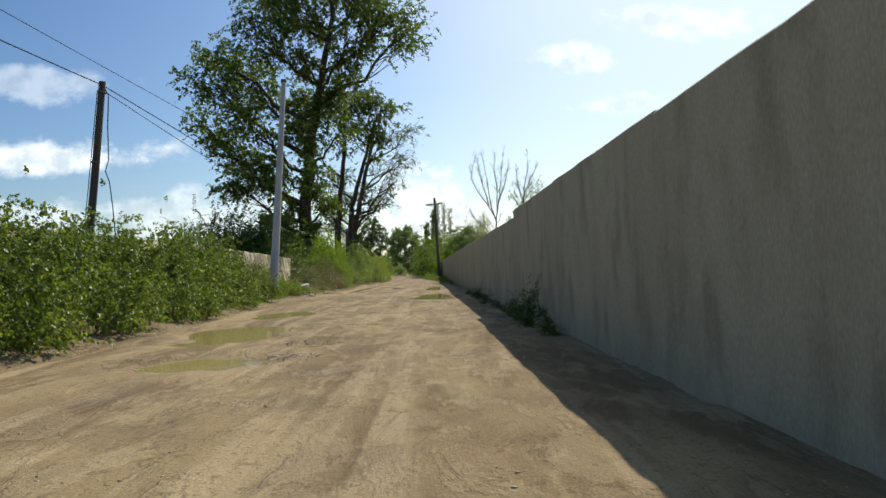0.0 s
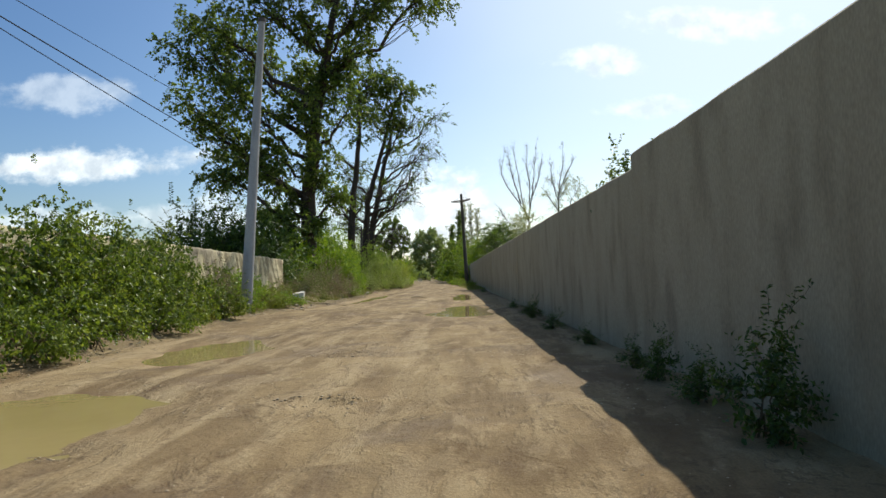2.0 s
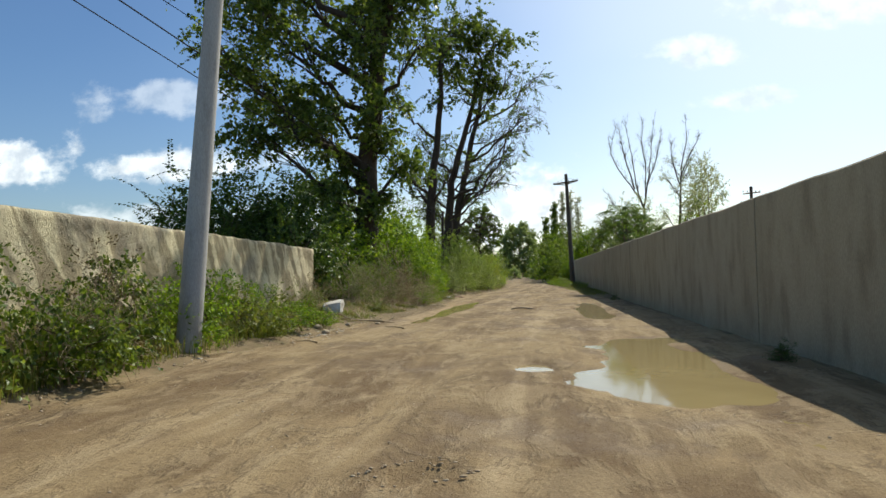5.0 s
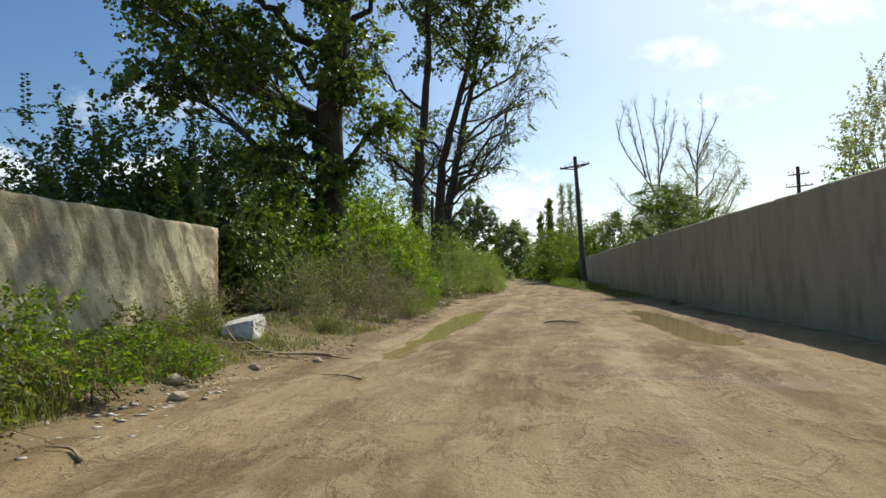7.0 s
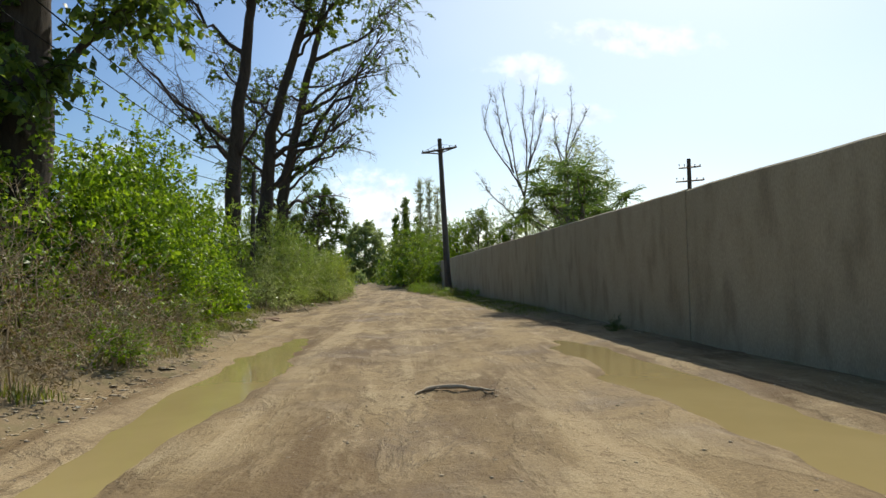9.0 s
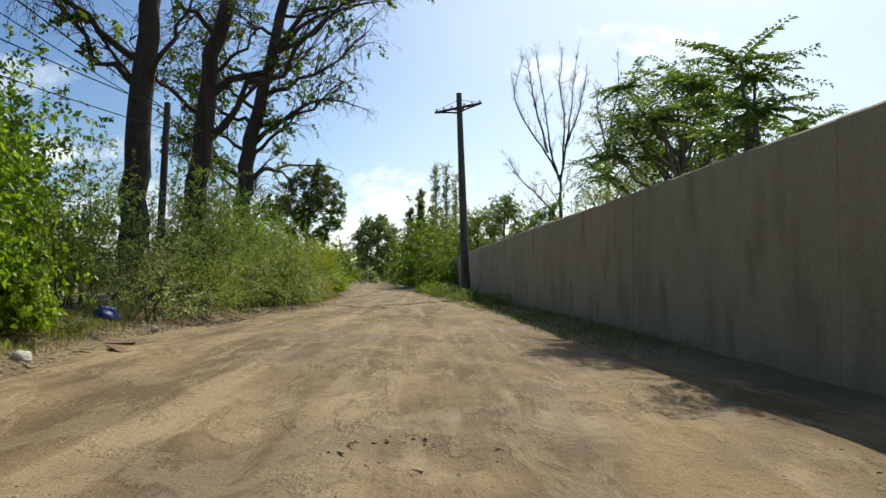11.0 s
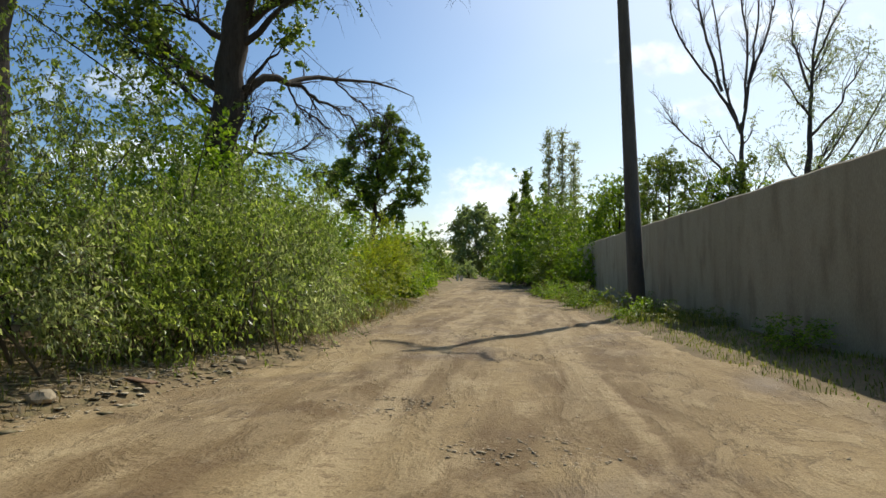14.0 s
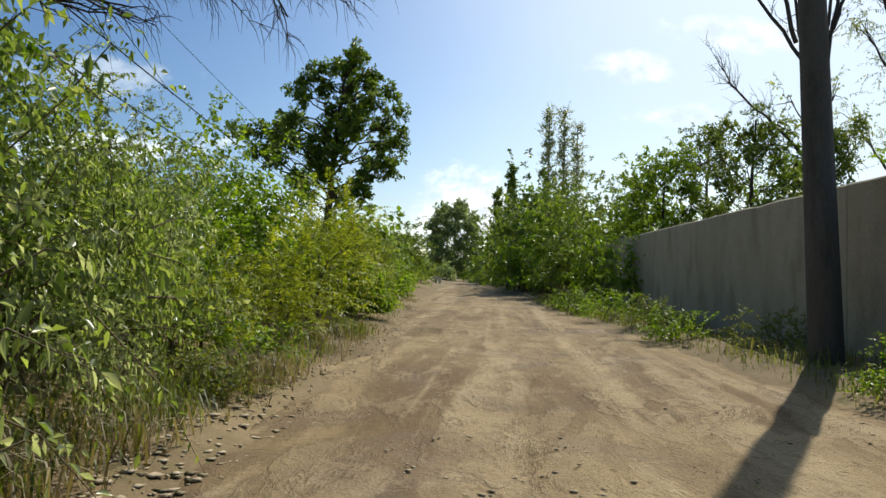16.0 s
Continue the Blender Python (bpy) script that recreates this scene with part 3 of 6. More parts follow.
# broken holes in the crust: centre, half size, depth
HOLES = ((-3.8, 50.2, 0.42, 0.07), (-3.3, 28.2, 0.35, 0.06), (-1.55, 25.0, 0.40, 0.06), (-2.6, 20.6, 0.5, 0.04), (-2.05, 16.6, 0.4, 0.05), (-4.6, 79.5, 0.6, 0.05),
         (-5.65, 76.0, 0.5, 0.05), (-3.4, 85.5, 0.7, 0.05), (-6.85, 93.8, 0.6, 0.05), (-4.4, 63.0, 0.6, 0.04), (-5.8, 84.0, 0.6, 0.05), (-3.6, 58.5, 0.5, 0.05), (-2.3, 13.0, 0.5, 0.035))


def wall_x(y):
    """The road side of the long concrete wall."""
    return 1.94 - 0.0325 * (y - 19.5)


def waves(x, y, scale, seed):
    """Smooth random heights between -1 and 1."""
    rng = np.random.default_rng(seed)
    f = np.zeros_like(x)
    for _ in range(9):
        a, k = rng.uniform(0, 6.28), scale * rng.uniform(0.5, 1.9)
        f += np.sin(k * (x * np.cos(a) + y * np.sin(a)) + rng.uniform(0, 6.28))
    return f / 4.2


def road_height(x, y):
    z = 0.022 * waves(x, y, 1.1, 3) + 0.017 * waves(x, y, 4.0, 4) + 0.009 * waves(x, y, 12.0, 5)
    patch = np.clip(1.6 * waves(x, y, 0.7, 14), 0, 1)
    z += 0.010 * patch * np.tanh(5 * waves(x, y, 3.2, 15)) + 0.004 * np.tanh(6 * waves(x, y, 6.0, 16))
    mid = 0.5 * (np.interp(y, EDGE_Y, EDGE_L) + np.interp(y, SIDE_Y, SIDE_R))
    for off in (-0.8, 0.85):
        z -= 0.028 * np.exp(-((x - mid - off) / 0.38) ** 2)
    wob = 1 + 0.28 * waves(x, y, 1.6, 6) + 0.12 * waves(x, y, 5.0, 7)
    for cx, cy, rx, ry in PUDDLES:
        r = np.sqrt(((x - cx) / rx) ** 2 + ((y - cy) / ry) ** 2)
        z *= 1 - 0.65 * np.clip((2.2 - r) / 0.5, 0, 1)
    for cx, cy, rx, ry in PUDDLES:
        r = np.sqrt(((x - cx) / rx) ** 2 + ((y - cy) / ry) ** 2) * wob
        z -= 0.14 * np.clip(1.3 - r, 0, 0.8)
    for cx, cy, r0, deep in HOLES:
        r = np.sqrt(((x - cx) / r0) ** 2 + ((y - cy) / (0.8 * r0)) ** 2) * (1 + 0.25 * waves(x, y, 7.0, 8))
        z += deep * (0.55 * np.exp(-((r - 1.1) / 0.22) ** 2) - np.clip(1.15 - r, 0, 0.5) * 1.8)
    return z


def ground_height(x, y):
    jag = 0.28 * waves(x, y, 1.3, 9) + 0.14 * waves(x, y, 4.5, 10)
    left = np.interp(y, EDGE_Y, EDGE_L) - x + jag
    right = x - np.interp(y, SIDE_Y, SIDE_R) + 0.6 * jag
    out = np.maximum(left, right)
    s = np.clip((left + 0.1) / 3.0, 0, 1)
    rise = 0.06 * np.clip(left / 0.3, 0, 1) + 0.36 * s * s * (3 - 2 * s)
    rise = np.where(right > left, np.clip(right, 0, 1.2) * 0.12, rise)
    z = np.where(out > 0, rise + 0.03 * waves(x, y, 2.2, 11) * np.clip(out, 0, 1), -0.16)
    return np.where((out > -0.35) & (out <= 0), -0.16 + (out + 0.35) / 0.35 * 0.16, z)


def ground_at(x, y):
    """Height of whatever lies on top at one spot."""
    a, b = np.array([float(x)]), np.array([float(y)])
    return float(max(ground_height(a, b)[0], road_height(a, b)[0] if -14 < x < 4 else -1))


def sheet(name, xs, ys, fn, material):
    gx, gy = np.meshgrid(xs, ys)
    z = fn(gx.ravel(), gy.ravel())
    v = np.stack([gx.ravel(), gy.ravel(), z], -1)
    nx, ny = len(xs), len(ys)
    i, j = np.meshgrid(np.arange(nx - 1), np.arange(ny - 1))
    a = (j * nx + i).ravel()
    return mesh_from(name, v, [np.stack([a, a + 1, a + nx + 1, a + nx], -1)], material, True)


def grade(*spans):
    """Grid lines: (from, to, step) spans, joined."""
    return np.unique(np.concatenate([np.append(np.arange(a, b, s), b) for a, b, s in spans]))


gx = grade((-900, -60, 120), (-60, -20, 8), (-20, -13, 1.0), (-13, -6, 0.25), (-6, -3, 0.6), (-3, 4, 0.3), (4, 20, 2), (20, 60, 8), (60, 900, 120))
gy = grade((-400, -30, 60), (-30, -6, 3), (-6, 110, 0.3), (110, 180, 1.5), (180, 340, 8), (340, 1500, 120))
ground = tagged(place("ground", sheet("ground", gx, gy, ground_height, SOIL)), "brown earth verge with grass and litter", "ground", kind="structure")
rx = grade((-13.5, -9.5, 0.5), (-9.5, 3.0, 0.15), (3.0, 4.5, 0.5))
ry = grade((-8, 60, 0.17), (60, 100, 0.26), (100, 320, 2.5))


def road_sheet(x, y):
    lo, hi = np.interp(y, EDGE_Y, EDGE_L) - 0.5, np.interp(y, SIDE_Y, SIDE_R) + 0.5
    return road_height(x, y) - 0.5 * np.clip(np.maximum(lo - x, x - hi), 0, 1)


road = tagged(place("road", sheet("road", rx, ry, road_sheet, ROAD)), "rutted tan dirt road with potholes", "road", kind="structure")


def puddle(cx, cy, rx_, ry_, level=-0.058):
    """Still water with an outline a little wider than its hollow."""
    a = np.linspace(0, 2 * np.pi, 40, endpoint=False)
    ring = np.stack([1.45 * rx_ * np.cos(a), 1.45 * ry_ * np.sin(a), np.zeros(40)], -1)
    v = np.concatenate([np.zeros((1, 3)), ring * 0.5, ring])
    k = np.arange(40)
    k2 = (k + 1) % 40
    f3 = np.stack([np.zeros(40, int), 1 + k, 1 + k2], -1)
    f4 = np.stack([1 + k, 41 + k, 41 + k2, 1 + k2], -1)
    ob = place("puddle", mesh_from("puddle", v, [f3, f4], WATER))
    ob.matrix_basis = pose(cx, cy, level)
    return tagged(ob, "shallow puddle of muddy olive-brown water in the road", "puddle", "puddles on the road", "structure")


for i, p in enumerate(PUDDLES):
    puddle(*p, -0.058 - 0.004 * (i % 3))


# ---- walls ----
def wall_panel(length, height, thick, seed, rough=0.012):
    """One cast length of wall: uneven top edge, softened arrises. Its face is at x = 0 and it runs along y."""
    n = max(3, int(length / 0.45))
    ys = np.linspace(0, length, n + 1)
    top = height + rough * waves(ys, ys * 0 + seed, 2.0, seed + 40) + 0.5 * rough * waves(ys, ys * 0, 7.0, seed + 41)
    c = 0.03
    prof = []
    for y, h in zip(ys, top):
        prof.append([(0, y, -0.4), (0, y, h * 0.5), (0, y, h - c), (c, y, h), (thick - c, y, h), (thick, y, h - c), (thick, y, -0.4)])
    v = np.array(prof).reshape(-1, 3)
    m = 7
    f = []
    for i in range(n):
        for k in range(m - 1):
            f.append((i * m + k, (i + 1) * m + k, (i + 1) * m + k + 1, i * m + k + 1))
    ends = [tuple(range(m)), tuple(n * m + k for k in reversed(range(m)))]
    return v, f, ends


def rough_panel(length, ends_h, thick, seed, rough, relief, start=0.0):
    """A plastered length of wall with a lumpy, broken face on a fine grid."""
    nz, ny = 44, max(6, int(length / 0.075))
    ys, zs = np.linspace(0, length, ny + 1), np.linspace(0, 1, nz + 1)
    gy_, gz_ = np.meshgrid(ys, zs, indexing="ij")
    top = np.interp(ys, (0, length), ends_h) + rough * waves(ys, ys * 0 + seed, 2.0, 40) * np.sin(np.pi * ys / length) + 0.4 * rough * waves(ys, ys * 0, 8.0, seed + 41)
    z = -0.4 + gz_ * (top[:, None] + 0.4)
    run = gy_ + start
    drip, along = 0.90 * run - 0.43 * z, 0.43 * run + 0.90 * z
    x = relief * (0.5 * waves(run, z, 2.5, 71) + 0.7 * np.clip(waves(drip, 0.16 * along, 7.0, 72), -0.15, 1) + 0.5 * np.clip(waves(run, z, 19.0, 73), -0.6, 0.4))
    x[:, -1] += 0.03
    front = np.stack([x, gy_, z], -1).reshape(-1, 3)
    back = np.stack([np.full(ny + 1, thick), ys, top], -1)
    foot = np.stack([np.full(ny + 1, thick), ys, np.full(ny + 1, -0.4)], -1)
    m, nf = nz + 1, (ny + 1) * (nz + 1)
    f = [(i * m + k, (i + 1) * m + k, (i + 1) * m + k + 1, i * m + k + 1) for i in range(ny) for k in range(nz)]
    f += [(i * m + nz, (i + 1) * m + nz, nf + i + 1, nf + i) for i in range(ny)]
    f += [(nf + i, nf + i + 1, nf + ny + 2 + i, nf + ny + 1 + i) for i in range(ny)]
    ends = [tuple(range(m)) + (nf, nf + ny + 1), tuple(reversed(range(ny * m, ny * m + m))) + (nf + 2 * ny + 1, nf + ny)]
    return np.concatenate([front, back, foot]), f, ends


def build_wall(name, label, ys, face, tops, thick, material, gap=0.012, jitter=0.012, seed=0, slope=0.0, flip=False, rough=0.012, relief=0.0):
    root = tagged(new(name), label, "wall", kind="structure")
    rng = np.random.default_rng(seed)
    for i, (a, b) in enumerate(zip(ys[:-1], ys[1:])):
        if relief:
            v, f, ends = rough_panel(b - a - gap, tops[i:i + 2], thick, seed, rough, relief, a)
        else:
            v, f, ends = wall_panel(b - a - gap, tops[i], thick, seed + i, rough)
        v[:, 0] = (-v[:, 0] if flip else v[:, 0]) + slope * v[:, 1]
        me = bpy.data.meshes.new("panel")
        if flip:
            f, ends = [q[::-1] for q in f], [q[::-1] for q in ends]
        me.from_pydata(v.tolist(), [], f + ends)
        if relief:
            me.polygons.foreach_set("use_smooth", [len(q) == 4 for q in f + ends])
        me.materials.append(material)
        ob = place("panel", me, root)
        ob.matrix_basis = pose(face(a) + rng.uniform(-jitter, jitter), a, rng.uniform(-0.012, 0.012))
    return root


east_y = [-16.0 + 5.88 * i for i in range(6)] + [19.42]
east_y = sorted(set(east_y)) + [19.42 + 5.9 * i for i in range(1, 20)]
build_wall("wall_east", "tall weathered grey concrete boundary wall along the road", east_y, lambda y: wall_x(y) - (0.07 if y < 19 else 0.0), [2.94 if y < 19 else 2.75 for y in east_y],
           0.34, CONCRETE_SHADE, slope=-0.0325, seed=2)
west_y = [6.0, 29.0, 45.7]
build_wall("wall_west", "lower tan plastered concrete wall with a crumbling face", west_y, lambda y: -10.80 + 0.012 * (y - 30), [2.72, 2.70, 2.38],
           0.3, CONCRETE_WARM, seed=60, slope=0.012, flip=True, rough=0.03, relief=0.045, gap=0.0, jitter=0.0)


# ---- poles and wires ----
def shaft_mesh(name, lower, upper, r0, r1, material, sides=14, n=10, bow=0.0):
    t = Tubes()
    s = np.linspace(0, 1, n)
    pts = np.array([np.array(lower) * (1 - q) + np.array(upper) * q + np.array((bow * math.sin(math.pi * q), 0, 0)) for q in s])
    t.add(pts, r0 + (r1 - r0) * s, sides)
    cap = np.array([pts[-1], pts[-1] + np.array((0, 0, 0.02))])
    t.add(cap, (r1, 0.01), sides)
    return t.mesh(name, material)


def box_part(name, size, m, material, parent, bevel=0.006, label=""):
    bm = bmesh.new()
    bmesh.ops.create_cube(bm, size=1.0, matrix=m @ Matrix.Diagonal((*size, 1)))
    bmesh.ops.bevel(bm, geom=bm.edges[:], offset=bevel, segments=2, affect="EDGES")
    return part(name, bm, material, parent, label)


def insulator(parent, at):
    t = Tubes()
    x, y, z = at
    prof = ((0.0, 0.012), (0.05, 0.012), (0.055, 0.035), (0.08, 0.045), (0.09, 0.03), (0.11, 0.04), (0.14, 0.03), (0.15, 0.005))
    t.add([(x, y, z + q) for q, _ in prof], [r for _, r in prof], 10)
    place("insulator", t.mesh("insulator", GLASS_BROWN), parent)


# round grey concrete pole on the verge
lamp_pole = thing("utility_pole", pose(-9.12, 35.1, 0.25), "round tapered grey concrete utility pole on the grassy verge", "pole", "utility poles")
place("shaft", shaft_mesh("shaft", (0, 0, -0.5), (0.7, 0.6, 11.3), 0.23, 0.125, CONCRETE_POLE, 18, 16), lamp_pole)
place("cap", shaft_mesh("cap", (0.7, 0.6, 11.2), (0.7, 0.6, 11.36), 0.16, 0.15, DARK_POLE, 14, 3), lamp_pole, "dark metal cap ring")

# old timber pole with a hanging cable, behind the brambles
timber = thing("utility_pole", pose(-11.05, 20.3, 0.3), "old dark timber utility pole standing in brambles", "pole", "utility poles")
place("shaft", shaft_mesh("shaft", (0, 0, -0.4), (0.77, 0.0, 6.95), 0.13, 0.095, WOOD_POLE, 12, 12, 0.03), timber)
t = Tubes()
hang = [(0.82, 0, 6.8), (0.9, 0.1, 6.55), (0.86, 0.1, 5.6), (0.9, 0.05, 4.6), (0.82, 0.0, 4.25), (0.94, 0.0, 3.9), (1.02, 0.0, 3.2), (1.12, 0.05, 1.6)]
t.add(hang, [0.016] * len(hang), 5)
place("hanging_cable", t.mesh("hanging_cable", RUBBER), timber, "loose black hanging cable")
t = Tubes()
t.add([(0.64, -0.04, 6.7), (0.30, -0.04, 3.6), (-0.08, -0.04, 0.2)], [0.012, 0.012, 0.012], 6)
place("conduit", t.mesh("conduit", RUBBER), timber)
for z in (6.6, 4.5, 2.5):
    t = Tubes()
    x = 0.77 * (z + 0.4) / 7.35 + 0.02
    t.add([(x, 0, z), (x, 0, z + 0.05)], [0.125, 0.125], 12)
    place("band", t.mesh("band", METAL), timber)

# thin timber pole among the shrubs
thin = thing("utility_pole", pose(-11.0, 73.6, 0.3), "slim grey timber utility pole among roadside shrubs", "pole", "utility poles")
place("shaft", shaft_mesh("shaft", (0, 0, -0.4), (0.1, 0.3, 5.9), 0.12, 0.09, WOOD_POLE, 12, 10), thin)
for x in (-0.16, 0.14):
    insulator(thin, (x, 0.28, 5.6))

# tall pole beside the long wall, its braced crossarm turned to the road
cross = thing("utility_pole", pose(-1.1, 89.2, -0.24), "tall dark weathered utility pole with a braced steel crossarm", "pole", "utility poles")
place("shaft", shaft_mesh("shaft", (0, 0, -0.5), (-0.42, 0.1, 11.05), 0.25, 0.14, DARK_POLE, 8, 14), cross)
ARM, ARM_MID = np.array((0.738, -0.674, 0.0)), np.array((-0.49, -0.05, 10.24))
for sgn in (-1, 1):
    tip = ARM_MID + 1.56 * sgn * ARM
    arm = Tubes()
    arm.add([ARM_MID - 0.05 * sgn * ARM, ARM_MID + 0.8 * sgn * ARM, tip], [0.075, 0.07, 0.05], 4)
    arm_ob = place("crossarm", arm.mesh("crossarm", METAL), cross)
    st = Tubes()
    st.add([ARM_MID - np.array((0, 0, 0.26)), ARM_MID + 0.75 * sgn * ARM - np.array((0, 0, 0.12)), tip - np.array((0, 0, 0.02))], [0.045, 0.045, 0.035], 4)
    place("brace", st.mesh("brace", METAL), cross)
    st = Tubes()
    st.add([ARM_MID + np.array((0, 0, 0.42)), tip + np.array((0, 0, 0.04))], [0.012, 0.012], 4)
    place("stay", st.mesh("stay", METAL), cross)
    for off in (0.42, 0.95, 1.46):
        insulator(arm_ob, tuple(ARM_MID + off * sgn * ARM + np.array((0, 0, 0.03))))
box_part("clamp", (0.40, 0.40, 0.1), pose(-0.39, 0.09, 10.2, 0, 0, -42), METAL, cross, 0.01)

# far double-arm pole beyond the wall
far_pole = thing("utility_pole", pose(13.7, 84.0, 0.0), "dark timber pole with two short crossarms beyond the wall", "pole", "utility poles")
place("shaft", shaft_mesh("shaft", (0, 0, -0.3), (0, 0, 8.3), 0.16, 0.12, WOOD_POLE, 10, 8), far_pole)
for z, half in ((7.75, 0.7), (6.9, 0.9)):
    a = Tubes()
    a.add([(-half, -0.12, z - 0.05), (0, -0.14, z), (half, -0.12, z + 0.07)], [0.05, 0.06, 0.05], 4)
    far_arm = place("crossarm", a.mesh("crossarm", METAL), far_pole)
    for q in (-1, -0.5, 0.5, 1):
        insulator(far_arm, (q * half * 0.95, -0.12, z + 0.05))


def wire(a, b, sag, radius=0.012, label="thin black overhead wire sagging between poles"):
    t = Tubes()
    s = np.linspace(0, 1, 25)
    pts = np.outer(1 - s, a) + np.outer(s, b)
    pts[:, 2] -= sag * 4 * s * (1 - s)
    t.add(pts, np.full(25, radius), 5)
    ob = place("overhead_wire", t.mesh("overhead_wire", RUBBER))
    return tagged(ob, label, "wire", "overhead wires")


P_OLD, P_THIN, P_FAR = (-10.28, 20.3, 7.15), (-11.1, 74.1, 6.1), (-20.0, 140.0, 6.6)
wire((-9.5, -30, 7.6), P_OLD, 0.9, 0.016)
wire(P_OLD, P_THIN, 0.05, 0.016)
wire((-10.28, 20.3, 7.0), (-11.1, 74.1, 5.9), 0.55)
wire((-20.5, -20, 13.4), (-15.5, 110.0, 13.0), 0.4, 0.018)
wire((-18.0, 58.0, 8.4), P_THIN, 0.3, 0.016)
wire((-18.0, 58.0, 7.0), (-11.1, 74.1, 5.5), 0.3, 0.014)
wire(P_THIN, P_FAR, 0.6, 0.016)
wire((-11.1, 74.1, 5.3), (-20.0, 140.0, 5.4), 0.7, 0.014)
wire((-12.0, 74.1, 8.2), (-20.0, 140.0, 8.6), 0.6, 0.009)


# ---- large trees ----
# (x, y, z, r, fullness) about the foot of each trunk
BIG = [(-1.0, -0.9, 3.6, 0.8, 1), (0.8, -1.0, 4.8, 0.7, 0.9), (-0.5, -1.0, 5.9, 0.9, 1), (1.3, -0.8, 7.9, 0.8, 0.9), (-1.7, -0.8, 4.9, 0.9, 1), (-7.6, -1, 17.6, 2.4, 1), (-8.7, 1, 14.0, 2.1, 1), (-5.2, -2, 8.6, 1.5, 1), (-6.0, 0, 11.6, 1.6, 0.9), (-4.4, 2, 17.8, 2.9, 1), (-2.4, -2, 21.0, 3.2, 1), (1.0, 1, 23.4, 3.6, 1),
       (7.2, 0, 22.6, 3.1, 1), (9.6, 1, 21.6, 2.0, 0.9), (4.9, -2, 20.0, 2.4, 0.9), (-0.6, 3, 15.6, 2.8, 1), (0.4, -2, 12.0, 2.2, 0.9), (2.6, 2, 27.0, 3.6, 1), (-3.0, 1, 26.0, 3.4, 1),
       (-3.8, -3, 13.6, 2.2, 1), (2.4, 1, 16.5, 2.0, 0.6), (1.6, -1.5, 9.0, 1.7, 0.7), (-1.6, -1.5, 8.0, 1.6, 0.8), (3.6, -1, 12.8, 1.4, 0.5), (5.8, 2, 25.0, 2.6, 1), (-4.6, 1.5, 10.4, 1.9, 1), (-2.6, 1, 6.2, 1.4, 1), (-7.4, 1, 20.4, 2.0, 1), (2.4, 0.5, 6.8, 1.0, 0.8), (1.8, 0, 14.6, 1.6, 0.9), (3.6, 0.4, 17.4, 1.7, 0.9), (0.6, -0.6, 18.6, 1.8, 0.9), (-2.2, 0, 10.4, 1.6, 0.9)]
tree("poplar_tree", "huge old poplar with dark leafy crown and thick furrowed trunk", (-12.05, 56.8, 0.3), [(0, 0, -0.5), (0.15, 0, 4), (0.5, 0.1, 9), (0.9, 0.2, 13), (1.9, 0.3, 18), (3.0, 0.2, 23.5)],
     0.66, BIG, LEAF_POPLAR, BARK, 0.215, 11, 36, 9, 0.8, "old roadside poplars", width=0.95, branches=12.0)
SECOND = [(-3.9, -1, 11.6, 1.4, 0.0), (-3.0, 0, 15.5, 1.6, 0.15), (1.4, 0, 17.5, 1.9, 0.8), (2.4, 1, 20.4, 2.3, 0.9), (-1.0, 1, 19.5, 2.0, 0.5), (0.8, -1, 14.5, 1.2, 0.35), (-1.5, 0, 8.5, 0.9, 0.3), (2.0, -1, 9.4, 1.3, 0.05), (-2.5, -1, 9.8, 1.4, 0.0)]
tree("poplar_tree", "tall half-dead poplar with bare side limbs", (-12.0, 74.6, 0.3), [(0, 0, -0.5), (-0.1, 0, 4), (0.3, 0, 9), (0.9, 0.1, 14), (1.1, 0, 19.5)],
     0.46, SECOND, LEAF_POPLAR, BARK, 0.20, 12, 32, 12, 0.75, "old roadside poplars", width=0.95, branches=8.0, climb=1.05, fine=0.011, weep=0.1)
THIRD = [(5.8, 0, 11.6, 1.3, 0.12), (3.4, 0, 8.8, 1.1, 0.12), (6.8, 0, 13.8, 1.3, 0.12), (3.6, 0, 14.8, 1.8, 0.35), (5.6, 0, 17.4, 1.9, 0.30), (4.4, 0.5, 20.2, 2.4, 1), (0.2, 0.5, 18.0, 1.7, 0.6), (2.4, -0.5, 21.6, 2.0, 1), (3.4, 0.4, 16.4, 1.5, 0.9), (1.0, 0.2, 19.8, 1.7, 0.9), (-2.2, 0, 12.4, 1.4, 0.12), (1.4, 0.3, 16.0, 1.2, 0.3), (2.9, 0, 18.0, 2.5, 0.9), (-1.6, -1, 8.8, 1.2, 0.05), (2.2, -0.5, 9.8, 1.2, 0.08)]
tree("poplar_tree", "tall forked poplar with thin upper foliage", (-11.4, 77.5, 0.3), [(0, 0, -0.5), (0.2, 0, 4), (0.6, 0.1, 8.5), (1.9, 0.2, 13), (3.4, 0.2, 18)],
     0.44, THIRD, LEAF_POPLAR, BARK, 0.20, 13, 32, 12, 0.75, "old roadside poplars", width=0.95, branches=8.0, climb=1.05, fine=0.011, weep=0.1)
